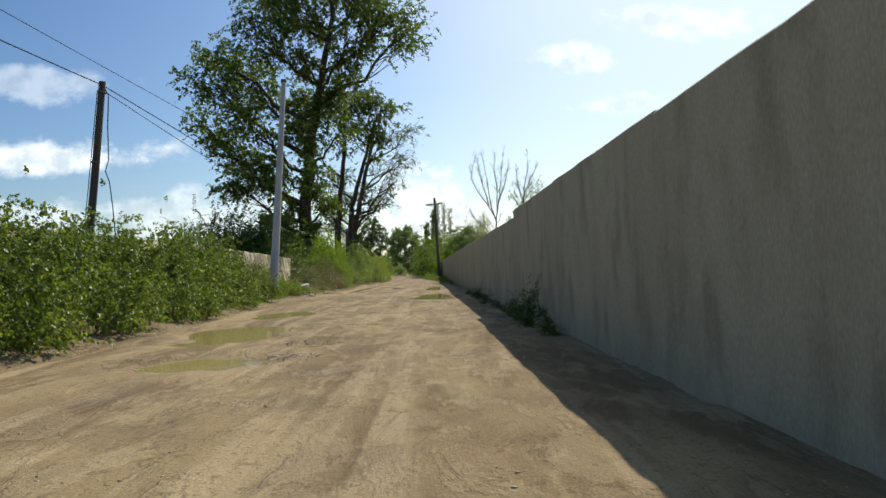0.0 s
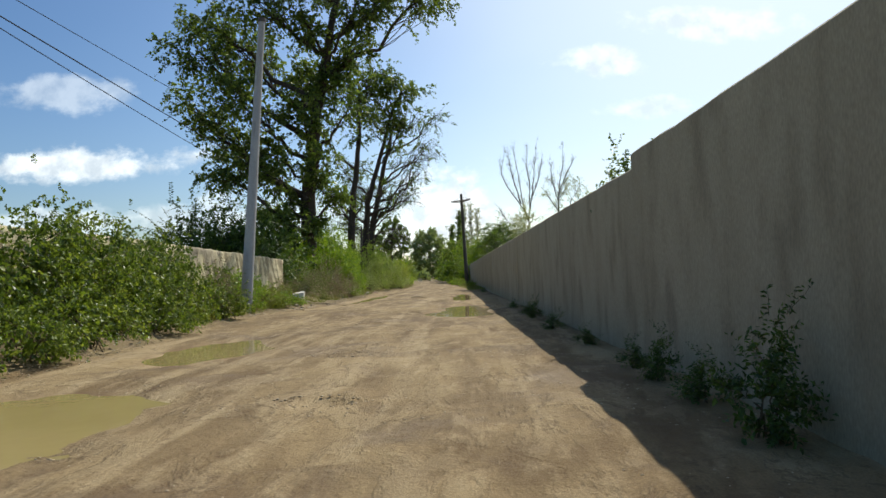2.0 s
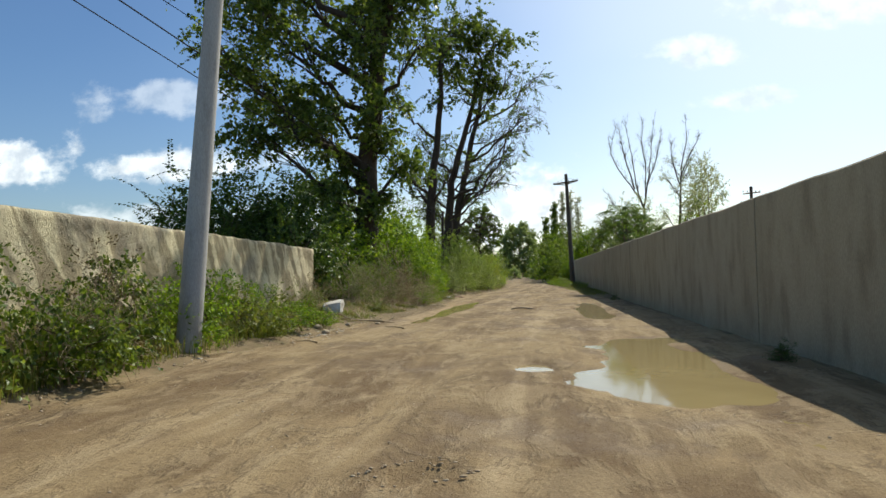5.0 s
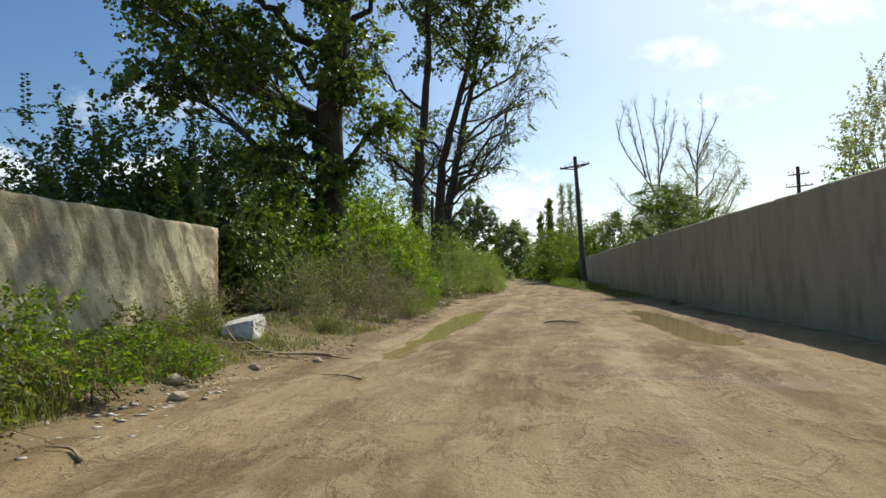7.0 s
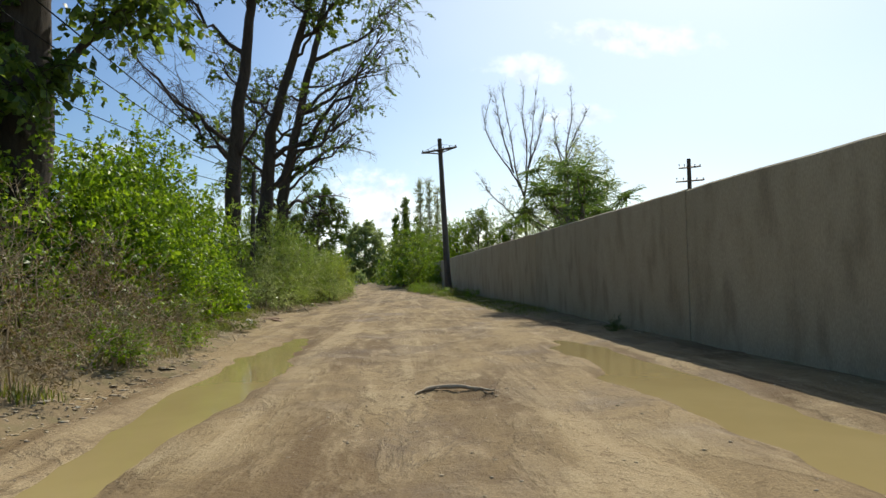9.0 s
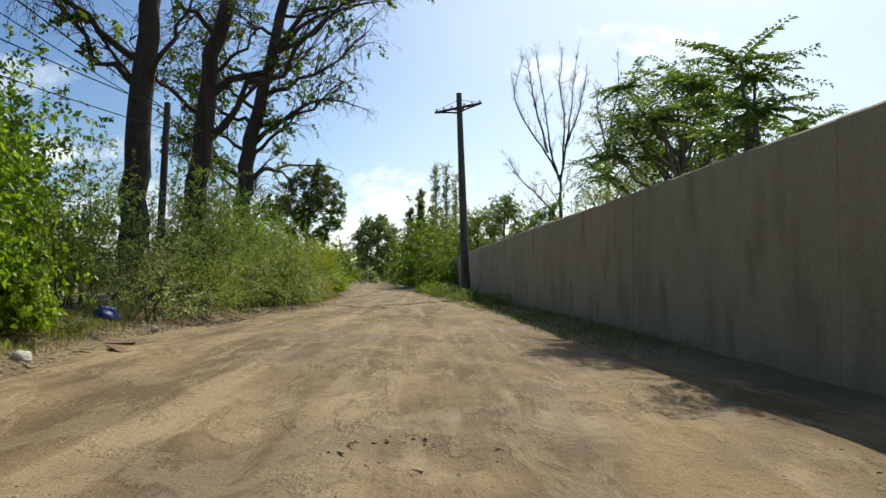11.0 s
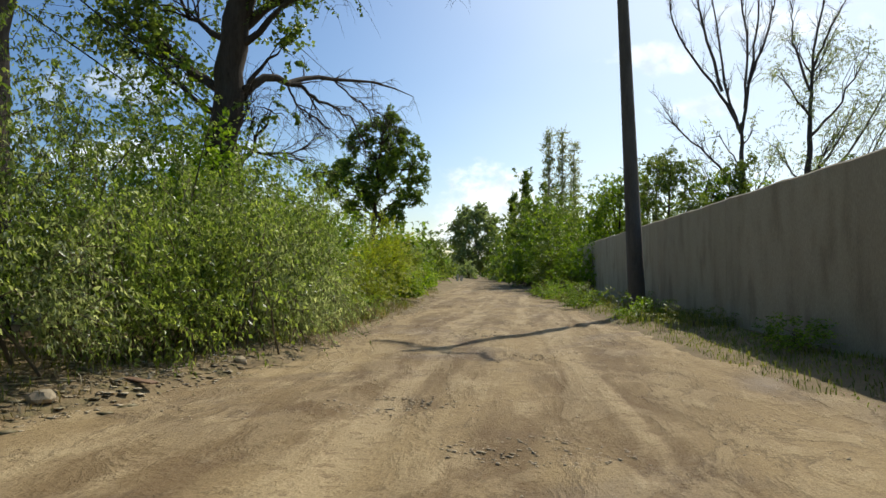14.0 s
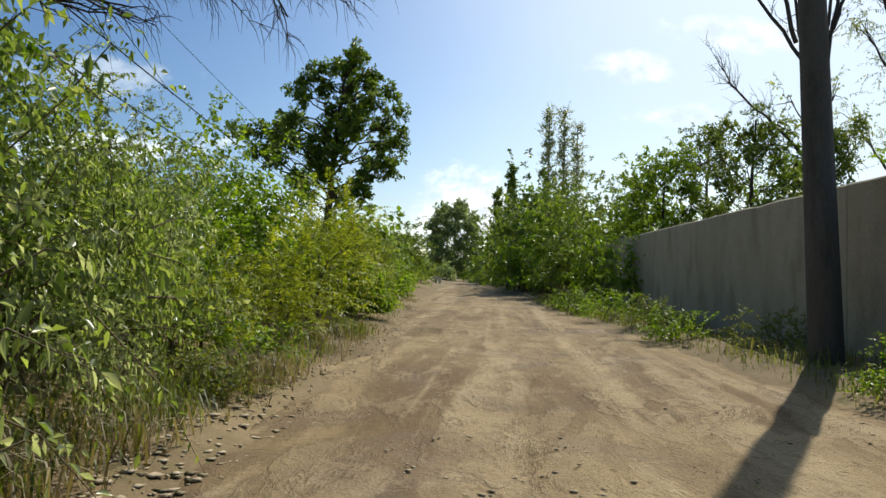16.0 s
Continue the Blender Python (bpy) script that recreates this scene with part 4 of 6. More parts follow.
FOURTH = [(-1.6, -0.2, 6.4, 1.1, 0.95), (-2.5, 0, 7.6, 1.1, 0.95), (1.6, 0.2, 6.6, 0.5, 0.8), (5.4, 0, 12.6, 2.0, 0.12), (7.0, 0, 15.6, 2.2, 0.15), (7.4, 1, 19.0, 2.3, 0.5), (-2.0, 0.4, 8.6, 1.7, 0.95), (-1.6, -0.4, 10.8, 1.7, 0.95), (-3.2, 0, 10.2, 1.5, 0.9), (-2.5, 0.5, 12.6, 1.6, 0.8), (1.7, 0.2, 8.2, 1.0, 0.5), (2.6, 0.4, 11.8, 1.2, 0.5),
          (2.0, 0.2, 10.4, 1.3, 0.4), (3.4, 0.6, 14.4, 1.7, 0.35), (2.0, 0.4, 18.2, 2.2, 0.7), (-0.6, 0, 13.6, 1.6, 0.6), (1.6, -1, 4.6, 0.8, 0.1), (2.9, 0, 8.8, 1.6, 0.25), (4.4, 0.3, 10.4, 1.5, 0.1), (-2.8, -0.2, 7.4, 1.2, 0.6)]
tree("poplar_tree", "leaning poplar with long bare drooping boughs over the road", (-11.9, 86.1, 0.3), [(0, 0, -0.5), (0.05, 0, 3.5), (0.3, 0, 7), (1.2, 0.1, 11), (2.4, 0.2, 16), (3.2, 0.2, 20)],
     0.48, FOURTH, LEAF_POPLAR, BARK, 0.125, 14, 30, 16, 0.75, "old roadside poplars", width=0.95, branches=9.0, climb=0.6, fine=0.007, weep=0.5,
     offshoots=15, boughs=(([(0.29, 0.3, 5.29), (0.48, 0.4, 5.66), (0.8, 0.8, 6.11), (1.08, 1.1, 6.13), (1.2, 1.5, 6.1), (1.47, 2.3, 6.48), (2.07, 3.1, 6.61), (3.05, 4.1, 6.88), (4.01, 5.7, 6.75)], 0.14, 0.3),
             ([(1.2, 1.5, 6.1), (1.33, 1.8, 5.55), (1.75, 2.2, 5.3), (2.38, 2.7, 4.73)], 0.035, 0.7),
             ([(1.2, 1.5, 6.1), (1.66, 1.6, 5.97), (1.96, 1.8, 5.65), (2.38, 2.2, 5.57), (2.8, 2.6, 5.22), (3.08, 2.9, 4.63)], 0.06, 0.7),
             ([(2.07, 3.1, 6.61), (2.58, 3.4, 6.14), (3.08, 3.7, 5.8), (3.54, 3.9, 5.7)], 0.03, 0.7),
             ([(0.26, 0.2, 4.17), (0.7, 0.4, 4.06), (1.19, 0.6, 3.98), (1.65, 0.7, 4.05), (2.01, 0.7, 4.19)], 0.045, 0.1),
             ([(0.25, 0.2, 4.46), (0.36, 0.2, 4.62), (0.53, 0.2, 4.96), (0.7, 0.2, 5.36)], 0.025, 0.0),
             ([(0.4, 0, 7.0), (1.6, 0.6, 8.3), (3.0, 1.4, 9.6), (4.3, 2.4, 9.9), (5.6, 3.4, 9.6)], 0.14, 0.5),
             ([(1.5, 0.1, 11.6), (2.9, 0.1, 13.0), (4.6, 0.2, 13.8), (7.0, 0.2, 14.2)], 0.13, 0.4)))

DEAD = [(-2.4, 0, 7.6, 1.0, 0.15), (-0.8, 0, 6.4, 1.2, 0.4), (1.4, 0, 7.0, 1.2, 0.4), (0.6, 0.3, 9.6, 0.8, 0.3), (-1.2, 0.2, 9.2, 0.8, 0.3)]
tree("dead_tree", "bare grey dead tree with upswept forked limbs", (7.95, 109.0, 0.0), [(0, 0, -0.4), (0.1, 0, 4), (0.0, 0, 7), (0, 0, 9.6)],
     0.27, DEAD, LEAF_DUSTY, BARK_DEAD, 0.16, 15, 14, 9, 0.8, "dead trees beyond the wall", fine=0.010, limb=0.30, branches=7.0, droop=-0.3, climb=1.6, wander=0.010, offshoots=24,
     boughs=(([(0, 0, 9.0), (-0.9, 0, 11.1), (-2.8, 0.2, 13.7), (-3.9, 0.2, 16.2), (-3.1, 0.3, 19.0)], 0.10, -0.5), ([(0, 0, 9.0), (-0.7, 0.1, 11.1), (-1.2, 0.2, 15.2), (-2.0, 0.2, 20.2)], 0.10, -0.6),
             ([(0, 0, 9.0), (0.6, 0.1, 12.4), (1.1, 0.1, 16.3), (1.5, 0.2, 19.8)], 0.10, -0.6), ([(0.2, 0, 10.4), (0.3, -0.3, 14.0), (-0.1, -0.4, 17.0), (0.2, -0.4, 20.0)], 0.08, -0.6),
             ([(0.5, 0, 12.0), (1.6, 0.3, 14.6), (2.4, 0.4, 18.2)], 0.09, -0.5), ([(-1.0, 0, 11.4), (-2.2, -0.3, 15.6), (-2.7, -0.4, 18.6)], 0.10, -0.5),
             ([(0, 0, 5.6), (-0.8, 0, 6.7), (-2.0, 0.1, 8.1), (-3.6, 0.2, 9.5), (-4.3, 0.2, 10.9)], 0.09, -0.4)))
DEAD2 = [(2.0, 0, 15.4, 1.2, 0.7), (3.4, 0, 14.2, 1.2, 0.8), (4.8, 0, 12.6, 1.1, 0.8), (1.2, 0.2, 13.6, 1.4, 0.8), (3.2, 0.2, 11.6, 1.3, 0.9), (-1.4, 0, 13.2, 1.0, 0.6), (0.0, 0.2, 11.2, 1.2, 0.8), (2.0, 0, 9.6, 1.4, 0.9),
         (-1.6, 0, 8.8, 1.2, 0.7), (4.4, 0, 10.0, 1.0, 0.8), (0.8, 0.3, 7.6, 1.3, 0.9), (-0.6, 0, 15.4, 0.8, 0.5), (2.9, 0, 7.6, 1.2, 0.9), (5.4, 0, 11.0, 0.8, 0.8)]
tree("dead_tree", "half-dead tree with drooping dusty leaves on its lower boughs", (12.3, 111.6, 0.0), [(0, 0, -0.4), (0.1, 0, 5), (0.3, 0, 9), (0.5, 0, 13)],
     0.28, DEAD2, LEAF_DUSTY, BARK_DEAD, 0.15, 16, 26, 12, 0.8, "dead trees beyond the wall", fine=0.010, limb=0.4, branches=8.0, width=0.32, hang=0.9, climb=1.5, wander=0.012, fill=22.0, offshoots=18,
     boughs=(([(0.4, 0, 11.0), (0.6, 0, 14.5), (1.4, 0.1, 17.6), (1.3, 0.1, 20.2)], 0.10, -0.5), ([(0.5, 0, 13.0), (1.8, 0.2, 16.0), (3.0, 0.3, 18.2)], 0.09, -0.4), ([(0.4, 0, 12.0), (-0.5, 0.2, 15.2), (-0.4, 0.2, 18.0)], 0.09, -0.5)))

ROUND = []
# layers of the crown: height and the reach to either side
for k, (z, lo, hi) in enumerate(((3.8, -0.8, 1.6), (4.4, -1.5, 2.5), (5.1, -2.4, 2.2), (5.8, -3.0, 2.6), (6.4, -2.5, 2.8), (7.0, -1.4, 2.7), (7.6, -0.9, 2.5), (8.1, -0.3, 1.7), (8.55, 0.2, 1.3))):
    n = max(3, int((hi - lo) / 0.62))
    ROUND += [(lo + (hi - lo) * q / (n - 1), (1.7 - 0.13 * k) * math.sin(2.1 * q + 1.7 * k), z + 0.18 * math.sin(2.7 * q + k), 0.42 + 0.09 * math.sin(1.3 * q + 2 * k), 0.9) for q in range(n)]
ROUND += [(0.9, 0, 8.9, 0.32, 1), (0.95, 0, 9.25, 0.18, 1), (-0.4, 0, 5.6, 0.8, 0.7), (0.7, 0, 6.4, 0.8, 0.7)]
tree("ash_tree", "compact dark green ash tree with layered foliage", (-12.0, 104.0, 0.3), [(0, 0, -0.3), (0.1, 0, 2.5), (0.3, 0, 5), (0.6, 0, 8)], 0.20, ROUND, LEAF_ASH, BARK, 0.135, 17, 24, 14, 0.36, "", width=0.65, hang=0.1, branches=6.0, fill=150.0, droop=0.1, climb=0.45)

FAR_CROWN = [(4.2 * math.cos(2.4 * k) * math.sqrt(1 - (k / 13 - 1) ** 2 * 0.9), 3.5 * math.sin(2.4 * k) * math.sqrt(1 - (k / 13 - 1) ** 2 * 0.9), 8.0 + 5.6 * (k / 13 - 1), 1.75, 0.95) for k in range(27)]
tree("poplar_tree", "broad round-headed tree at the far end of the road", (-13.0, 205.0, 0.2), [(0, 0, -0.3), (0, 0, 4), (0.2, 0, 8), (0.3, 0, 12)], 0.35, FAR_CROWN, LEAF_HAZED, BARK_GREY, 0.34, 18, 22, 11, 0.8, "", width=0.9, fine=0.010, branches=2.5, fill=26.0)
COLUMN = [(0.12 * math.sin(2.1 * k), 0.12 * math.cos(1.7 * k), 2.2 + 0.45 * k, 0.54 - 0.010 * k, 0.85) for k in range(26)]
for i, (x, y, h, wide, mat_, lab) in enumerate(((-1.75, 131, 1.01, 1.5, LEAF_SILVER, "slender pale columnar poplar"), (-0.5, 132, 1.04, 1.4, LEAF_SILVER, "slender pale columnar poplar"), (0.6, 133, 0.96, 1.3, LEAF_SILVER, "slender pale columnar poplar"),
                                                (-5.2, 176, 0.98, 1.7, LEAF_ASH, "dark narrow poplar in the distance"), (-3.3, 175.7, 1.22, 2.3, LEAF_ASH, "dark narrow poplar in the distance"))):
    tree("poplar_tree", lab, (x, y, 0), [(0, 0, -0.3), (0, 0, 5 * h), (0.08, 0, 10 * h), (0.1, 0, 13.6 * h)], 0.10, [(a * wide, b * wide, c * h, r * wide, f) for a, b, c, r, f in COLUMN],
         mat_, BARK_GREY, 0.12 if i < 3 else 0.22, 30 + i, 24, 12, 0.5, "columnar poplars", droop=-0.35, fine=0.009, hang=0.0, branches=3.0, fill=55.0)

# trees of heaven behind the wall
def frond_tree(at, h, spread_, tips, lean, seed):
    """A thin trunk that forks to a few tips, each with a star of long feathered fronds."""
    rng = np.random.default_rng(seed)
    root = thing("tree_of_heaven", pose(*at), "young tree of heaven with long feathery fronds behind the wall", "tree", "trees of heaven")
    wood = Tubes()
    wood.add([(0, 0, -0.3), (0.05, 0, 0.3 * h), (0, 0.05, 0.62 * h)], [0.09, 0.075, 0.06], 8)
    place("trunk", wood.mesh("trunk", BARK_GREY), root)
    o, d = [], []
    for k in range(tips):
        q = k / max(1, tips - 1)
        a = 2.4 * k + rng.uniform(-0.3, 0.3)
        out = spread_ * math.sqrt(1 - 0.92 * q) * (0.75 + 0.35 * (k % 3))
        tip = np.array((lean + out * math.cos(a), out * math.sin(a), h * (0.50 + 0.33 * q + 0.04 * (k % 2))))
        one = Tubes()
        one.add(curve_path(rng, (0, 0, h * (0.34 + 0.26 * q)), tip, 7, -0.06, 0.02), np.linspace(0.045, 0.02, 7), 6)
        place("limb", one.mesh("limb", BARK_GREY), root)
        az = np.linspace(0, 2 * np.pi, 17)[:-1] + rng.uniform(-0.25, 0.25, 16)
        el = rng.uniform(-0.6, 0.7, 16)
        o.append(np.repeat(tip[None], 16, 0))
        d.append(np.stack([np.cos(az) * np.cos(el), np.sin(az) * np.cos(el), np.sin(el)], -1))
    o, d = np.concatenate(o), np.concatenate(d)
    ln = rng.uniform(0.75, 1.2, len(o))
    stalks = Tubes()
    stalks.twigs(o, d, ln, 0.2, 0.006)
    tagged(place("stalkwork", stalks.mesh("stalkwork", STEM), root), kind="stuff")
    v, t = sprays(rng, o, d, ln, 26, 0.165, 0.28, 0.2, 0.04, True)
    place("crown", mesh_from("crown", v, [t], LEAF_FROND), root)


for i, (x, y, h, wide, n, lean) in enumerate(((2.0, 68.2, 6.35, 1.75, 20, -0.1), (1.45, 64.2, 5.4, 0.45, 5, 0.0), (2.9, 70.4, 5.4, 0.9, 6, 0.0))):
    frond_tree((x, y, 0), h, wide, n, lean, 50 + i)

# saplings that look over the wall
for i, (x, y, h, w, n) in enumerate(((2.6, 47.4, 5.4, 1.3, 150), (1.75, 74.0, 4.2, 1.4, 110), (2.6, 22.6, 3.5, 0.9, 34), (4.1, 30.2, 4.9, 0.8, 50), (2.94, 29.8, 3.55, 0.5, 14), (2.6, 48.6, 4.4, 1.0, 50))):
    o = shrub("sapling", "young green sapling showing above the concrete wall", h, w, n, 13, 0.062 if n > 100 else 0.085, (LEAF_SILVER, LEAF_DUSTY, LEAF_MULBERRY, LEAF_BRAMBLE, LEAF_MULBERRY, LEAF_BRIGHT)[i], STEM, 70 + i, 0.8, 0.1, 0.45, False, "saplings behind the wall", low=0.5, kind_name="sapling", shell=0.6)
    o.matrix_basis = pose(x, y, 0.1, 0, 0, 25 * i)


# ---- shrubs along the left verge ----
def spread(protos, spots, seed):
    """Stands copies of the bushes at the spots: x, y, height factor, width factor. The first ones stand at the first spots."""
    rng = random.Random(seed)
    used = set()
    for i, (x, y, sh, sw) in enumerate(spots):
        k = i % len(protos)
        m = pose(x, y, ground_at(x, y) - 0.03, rng.uniform(-4, 4), rng.uniform(-4, 4), rng.uniform(0, 360)) @ Matrix.Diagonal((sw, sw, sh, 1))
        if k in used:
            copy_thing(protos[k], m)
        else:
            protos[k].matrix_basis = m
            used.add(k)


def row(seed, y0, y1, step, inner, outer, h0, h1, w0, w1):
    """Spots along the left road edge, between two distances from it."""
    rng = random.Random(seed)
    out, y = [], y0
    while y < y1:
        e = float(np.interp(y, EDGE_Y, EDGE_L))
        out.append((e - rng.uniform(inner, outer), y + rng.uniform(-0.3, 0.3), rng.uniform(h0, h1), rng.uniform(w0, w1)))
        y += step * rng.uniform(0.8, 1.2)
    return out


BR = "tangled green bramble bush on the road verge"
bramble = [shrub("bramble_bush", BR, 2.3, 3.0, 360, 11, 0.084, LEAF_BRAMBLE, STEM, 100 + i, 0.72, 0.55, 0.40, group="bramble bushes", amount=0.32, low=0.02, ragged=0.16, clump=0.15) for i in range(3)]
bramble_low = [shrub("bramble_bush", "low bramble bush spilling towards the dirt road", 1.25, 2.0, 180, 11, 0.084, LEAF_BRAMBLE, STEM, 110 + i, 0.72, 0.5, 0.36, group="bramble bushes", low=0.0, amount=0.35, ragged=0.14) for i in range(2)]
spread(bramble, row(1, 1.0, 31.5, 2.0, 2.3, 2.9, 1.0, 1.16, 0.95, 1.15) + row(2, 9.0, 28.0, 3.6, 3.4, 3.9, 1.05, 1.15, 0.9, 1.0) + [(-9.7, 26.4, 1.12, 1.0), (-9.9, 28.4, 1.12, 1.0), (-10.0, 30.2, 1.08, 0.95)], 3)
spread(bramble_low, row(4, 3.0, 33.5, 1.8, 0.5, 1.0, 0.75, 1.2, 0.8, 1.05), 5)

DK = "dense dark green mulberry thicket below the old poplar"
mulberry = [shrub("mulberry_bush", DK, 6.0, 4.6, 500, 13, 0.18, LEAF_MULBERRY, STEM, 120 + i, 0.75, 0.25, 0.95, group="mulberry bushes", amount=0.4, low=0.03, shell=0.5) for i in range(2)]
spread(mulberry, [(-16.2, 49.6, 0.95, 1.0), (-13.2, 50.0, 0.92, 0.95), (-13.7, 54.2, 0.95, 0.9), (-15.4, 53.5, 1.05, 1.1), (-19.0, 52.0, 0.8, 1.0), (-14.6, 59.5, 0.85, 1.0), (-12.6, 61.5, 0.75, 0.8)], 6)

whips = [shrub("mulberry_bush", "dark mulberry bush with long arching leafy shoots", 6.2, 4.4, 95, 20, 0.19, LEAF_MULBERRY, STEM, 126, 0.6, 0.3, 2.1, True, group="mulberry bushes", amount=0.4, low=0.2, shell=0.6)]
spread(whips, [(-17.6, 50.2, 1.0, 0.95), (-15.2, 48.8, 0.95, 0.85), (-12.4, 48.4, 0.75, 0.62)], 19)
BG = "bright green leafy elm shrub beside the road"
elm = [shrub("elm_shrub", BG, 4.0, 3.6, 430, 12, 0.132, LEAF_BRIGHT, STEM, 130 + i, 0.62, 0.3, 0.65, group="elm shrubs", amount=0.35, low=0.02) for i in range(3)]
DU = "dusty grey-green willow-leaved shrub on the verge"
dusty = [shrub("willow_shrub", DU, 3.8, 3.4, 640, 16, 0.060, LEAF_DUSTY if i == 2 else LEAF_WILLOW, STEM, 140 + i, 0.40, 0.55, 0.42, group="willow shrubs", amount=0.4, low=0.05, hang=0.6, ragged=0.36, clump=0.13) for i in range(3)]
dusty_tall = [shrub("willow_shrub", "tall dense willow-leaved shrub overhanging the road edge", 5.4, 3.6, 1050, 15, 0.070, LEAF_WILLOW, STEM, 148 + i, 0.42, 0.6, 0.48, group="willow shrubs", amount=0.4, low=0.08, hang=0.6, ragged=0.30, clump=0.11) for i in range(2)]
spread(dusty_tall, [(-10.0, 81.5, 0.66, 0.85), (-9.7, 84.0, 0.66, 0.8), (-10.0, 86.2, 0.76, 0.8), (-11.8, 83.0, 0.82, 0.95), (-11.9, 80.0, 0.98, 0.9), (-12.2, 78.4, 0.95, 0.9), (-10.4, 87.0, 0.70, 0.7)], 18)
dusty_low = [shrub("willow_shrub", "low dusty willow shrub leaning over the road edge", 1.7, 2.3, 300, 15, 0.060, LEAF_WILLOW if i else LEAF_DUSTY, STEM, 145 + i, 0.40, 0.5, 0.5, group="willow shrubs", amount=0.4, low=0.06, hang=0.6, ragged=0.28) for i in range(2)]
spread(dusty_low, [(-9.7, 70.2, 1.1, 1.05), (-9.4, 72.4, 1.1, 1.05), (-8.9, 79.4, 1.3, 1.0), (-8.45, 79.0, 1.35, 0.95), (-8.35, 80.4, 1.2, 0.95), (-8.9, 78.0, 1.2, 1.0), (-8.7, 80.6, 1.5, 1.05), (-8.7, 82.2, 1.5, 1.05), (-9.2, 83.8, 1.2, 0.85), (-9.3, 85.2, 1.3, 0.9), (-9.3, 86.6, 1.3, 0.9), (-9.3, 77.4, 1.3, 1.0), (-9.7, 75.6, 1.3, 1.0)], 15)
elm_low = [shrub("elm_shrub", "low bright elm shrub at the road edge", 1.6, 2.2, 280, 14, 0.105, LEAF_BRIGHT, STEM, 135, 0.6, 0.35, 0.5, group="elm shrubs", amount=0.35, low=0.0)]
spread(elm_low, [(-9.9, 61.2, 1.0, 1.0), (-10.3, 63.2, 1.1, 1.0), (-10.6, 65.4, 1.0, 1.0), (-9.3, 95.4, 0.9, 0.9), (-10.2, 109.5, 1.1, 1.1), (-10.6, 112.5, 1.2, 1.2)], 16)
YE = "yellow-green acacia shrub at the road edge"
acacia = [shrub("acacia_shrub", YE, 2.9, 2.6, 270, 15, 0.085, LEAF_YELLOW, STEM, 150 + i, 0.5, 0.4, 0.55, True, group="acacia shrubs", amount=0.35, low=0.02) for i in range(2)]
DR = "dry brown leafless brush at the road edge"
dry = [shrub("dry_brush", DR, 1.8, 2.3, 340, 7, 0.07, LEAF_DRY if i else LEAF_BRAMBLE, DRY_STEM, 160 + i, 0.42, 0.3, 0.5, group="dry brush", amount=0.4, low=0.02, bare=0.45, shell=0.7, ragged=0.3) for i in range(2)]

spread(elm, [(-11.0, 59.8, 1.15, 1.0), (-11.6, 62.6, 1.3, 1.1), (-12.4, 65.5, 1.25, 1.1), (-13.5, 68.8, 1.2, 1.1), (-10.9, 64.2, 0.85, 0.9), (-14.8, 72.5, 1.25, 1.2), (-11.2, 83.6, 0.95, 1.0),
             (-11.0, 88.2, 0.55, 0.7), (-12.8, 85.4, 1.05, 1.1), (-11.4, 91.0, 0.6, 0.8), (-11.4, 95.6, 0.7, 0.9), (-12.8, 97.0, 0.92, 1.0), (-11.6, 55.2, 0.8, 0.85), (-11.0, 57.6, 0.85, 0.9), (-12.2, 52.6, 0.7, 0.85), (-10.2, 58.6, 0.62, 0.75)], 7)
spread(dusty, [(-11.6, 69.8, 1.2, 1.0), (-13.2, 71.8, 1.25, 1.1), (-11.0, 72.2, 0.9, 0.9), (-10.4, 75.4, 1.08, 1.0), (-11.8, 76.4, 1.3, 1.1), (-10.1, 78.6, 1.1, 1.0), (-11.5, 80.0, 1.28, 1.1),
               (-12.6, 92.0, 0.85, 1.0)], 8)
spread(acacia, [(-9.2, 91.4, 0.85, 0.85), (-9.4, 93.8, 1.02, 0.95), (-9.9, 96.8, 1.0, 1.0), (-10.4, 101.2, 1.1, 1.05), (-11.6, 102.6, 1.25, 1.1), (-9.1, 87.4, 0.5, 0.6), (-8.9, 89.2, 0.58, 0.66), (-10.8, 107.0, 1.0, 1.0), (-10.4, 104.4, 0.9, 0.9)], 9)
spread(dry, [(-8.9, 31.4, 0.9, 0.9), (-9.2, 33.0, 0.9, 0.9), (-10.2, 43.6, 0.6, 0.7), (-10.4, 45.2, 0.65, 0.7), (-9.5, 48.6, 0.85, 0.95), (-8.75, 50.4, 0.8, 0.95), (-8.5, 52.3, 0.76, 0.95), (-8.6, 54.2, 0.74, 0.95), (-8.9, 56.2, 0.7, 0.9), (-9.4, 58.0, 0.7, 0.9),
             (-10.1, 51.6, 1.35, 1.2), (-9.9, 55.8, 1.15, 1.1), (-11.2, 50.4, 1.45, 1.25), (-10.2, 53.6, 1.3, 1.2), (-10.4, 49.0, 1.2, 1.1), (-9.9, 59.6, 0.6, 0.8), (-9.6, 50.4, 0.95, 1.0), (-9.5, 54.8, 0.95, 1.0)], 10)

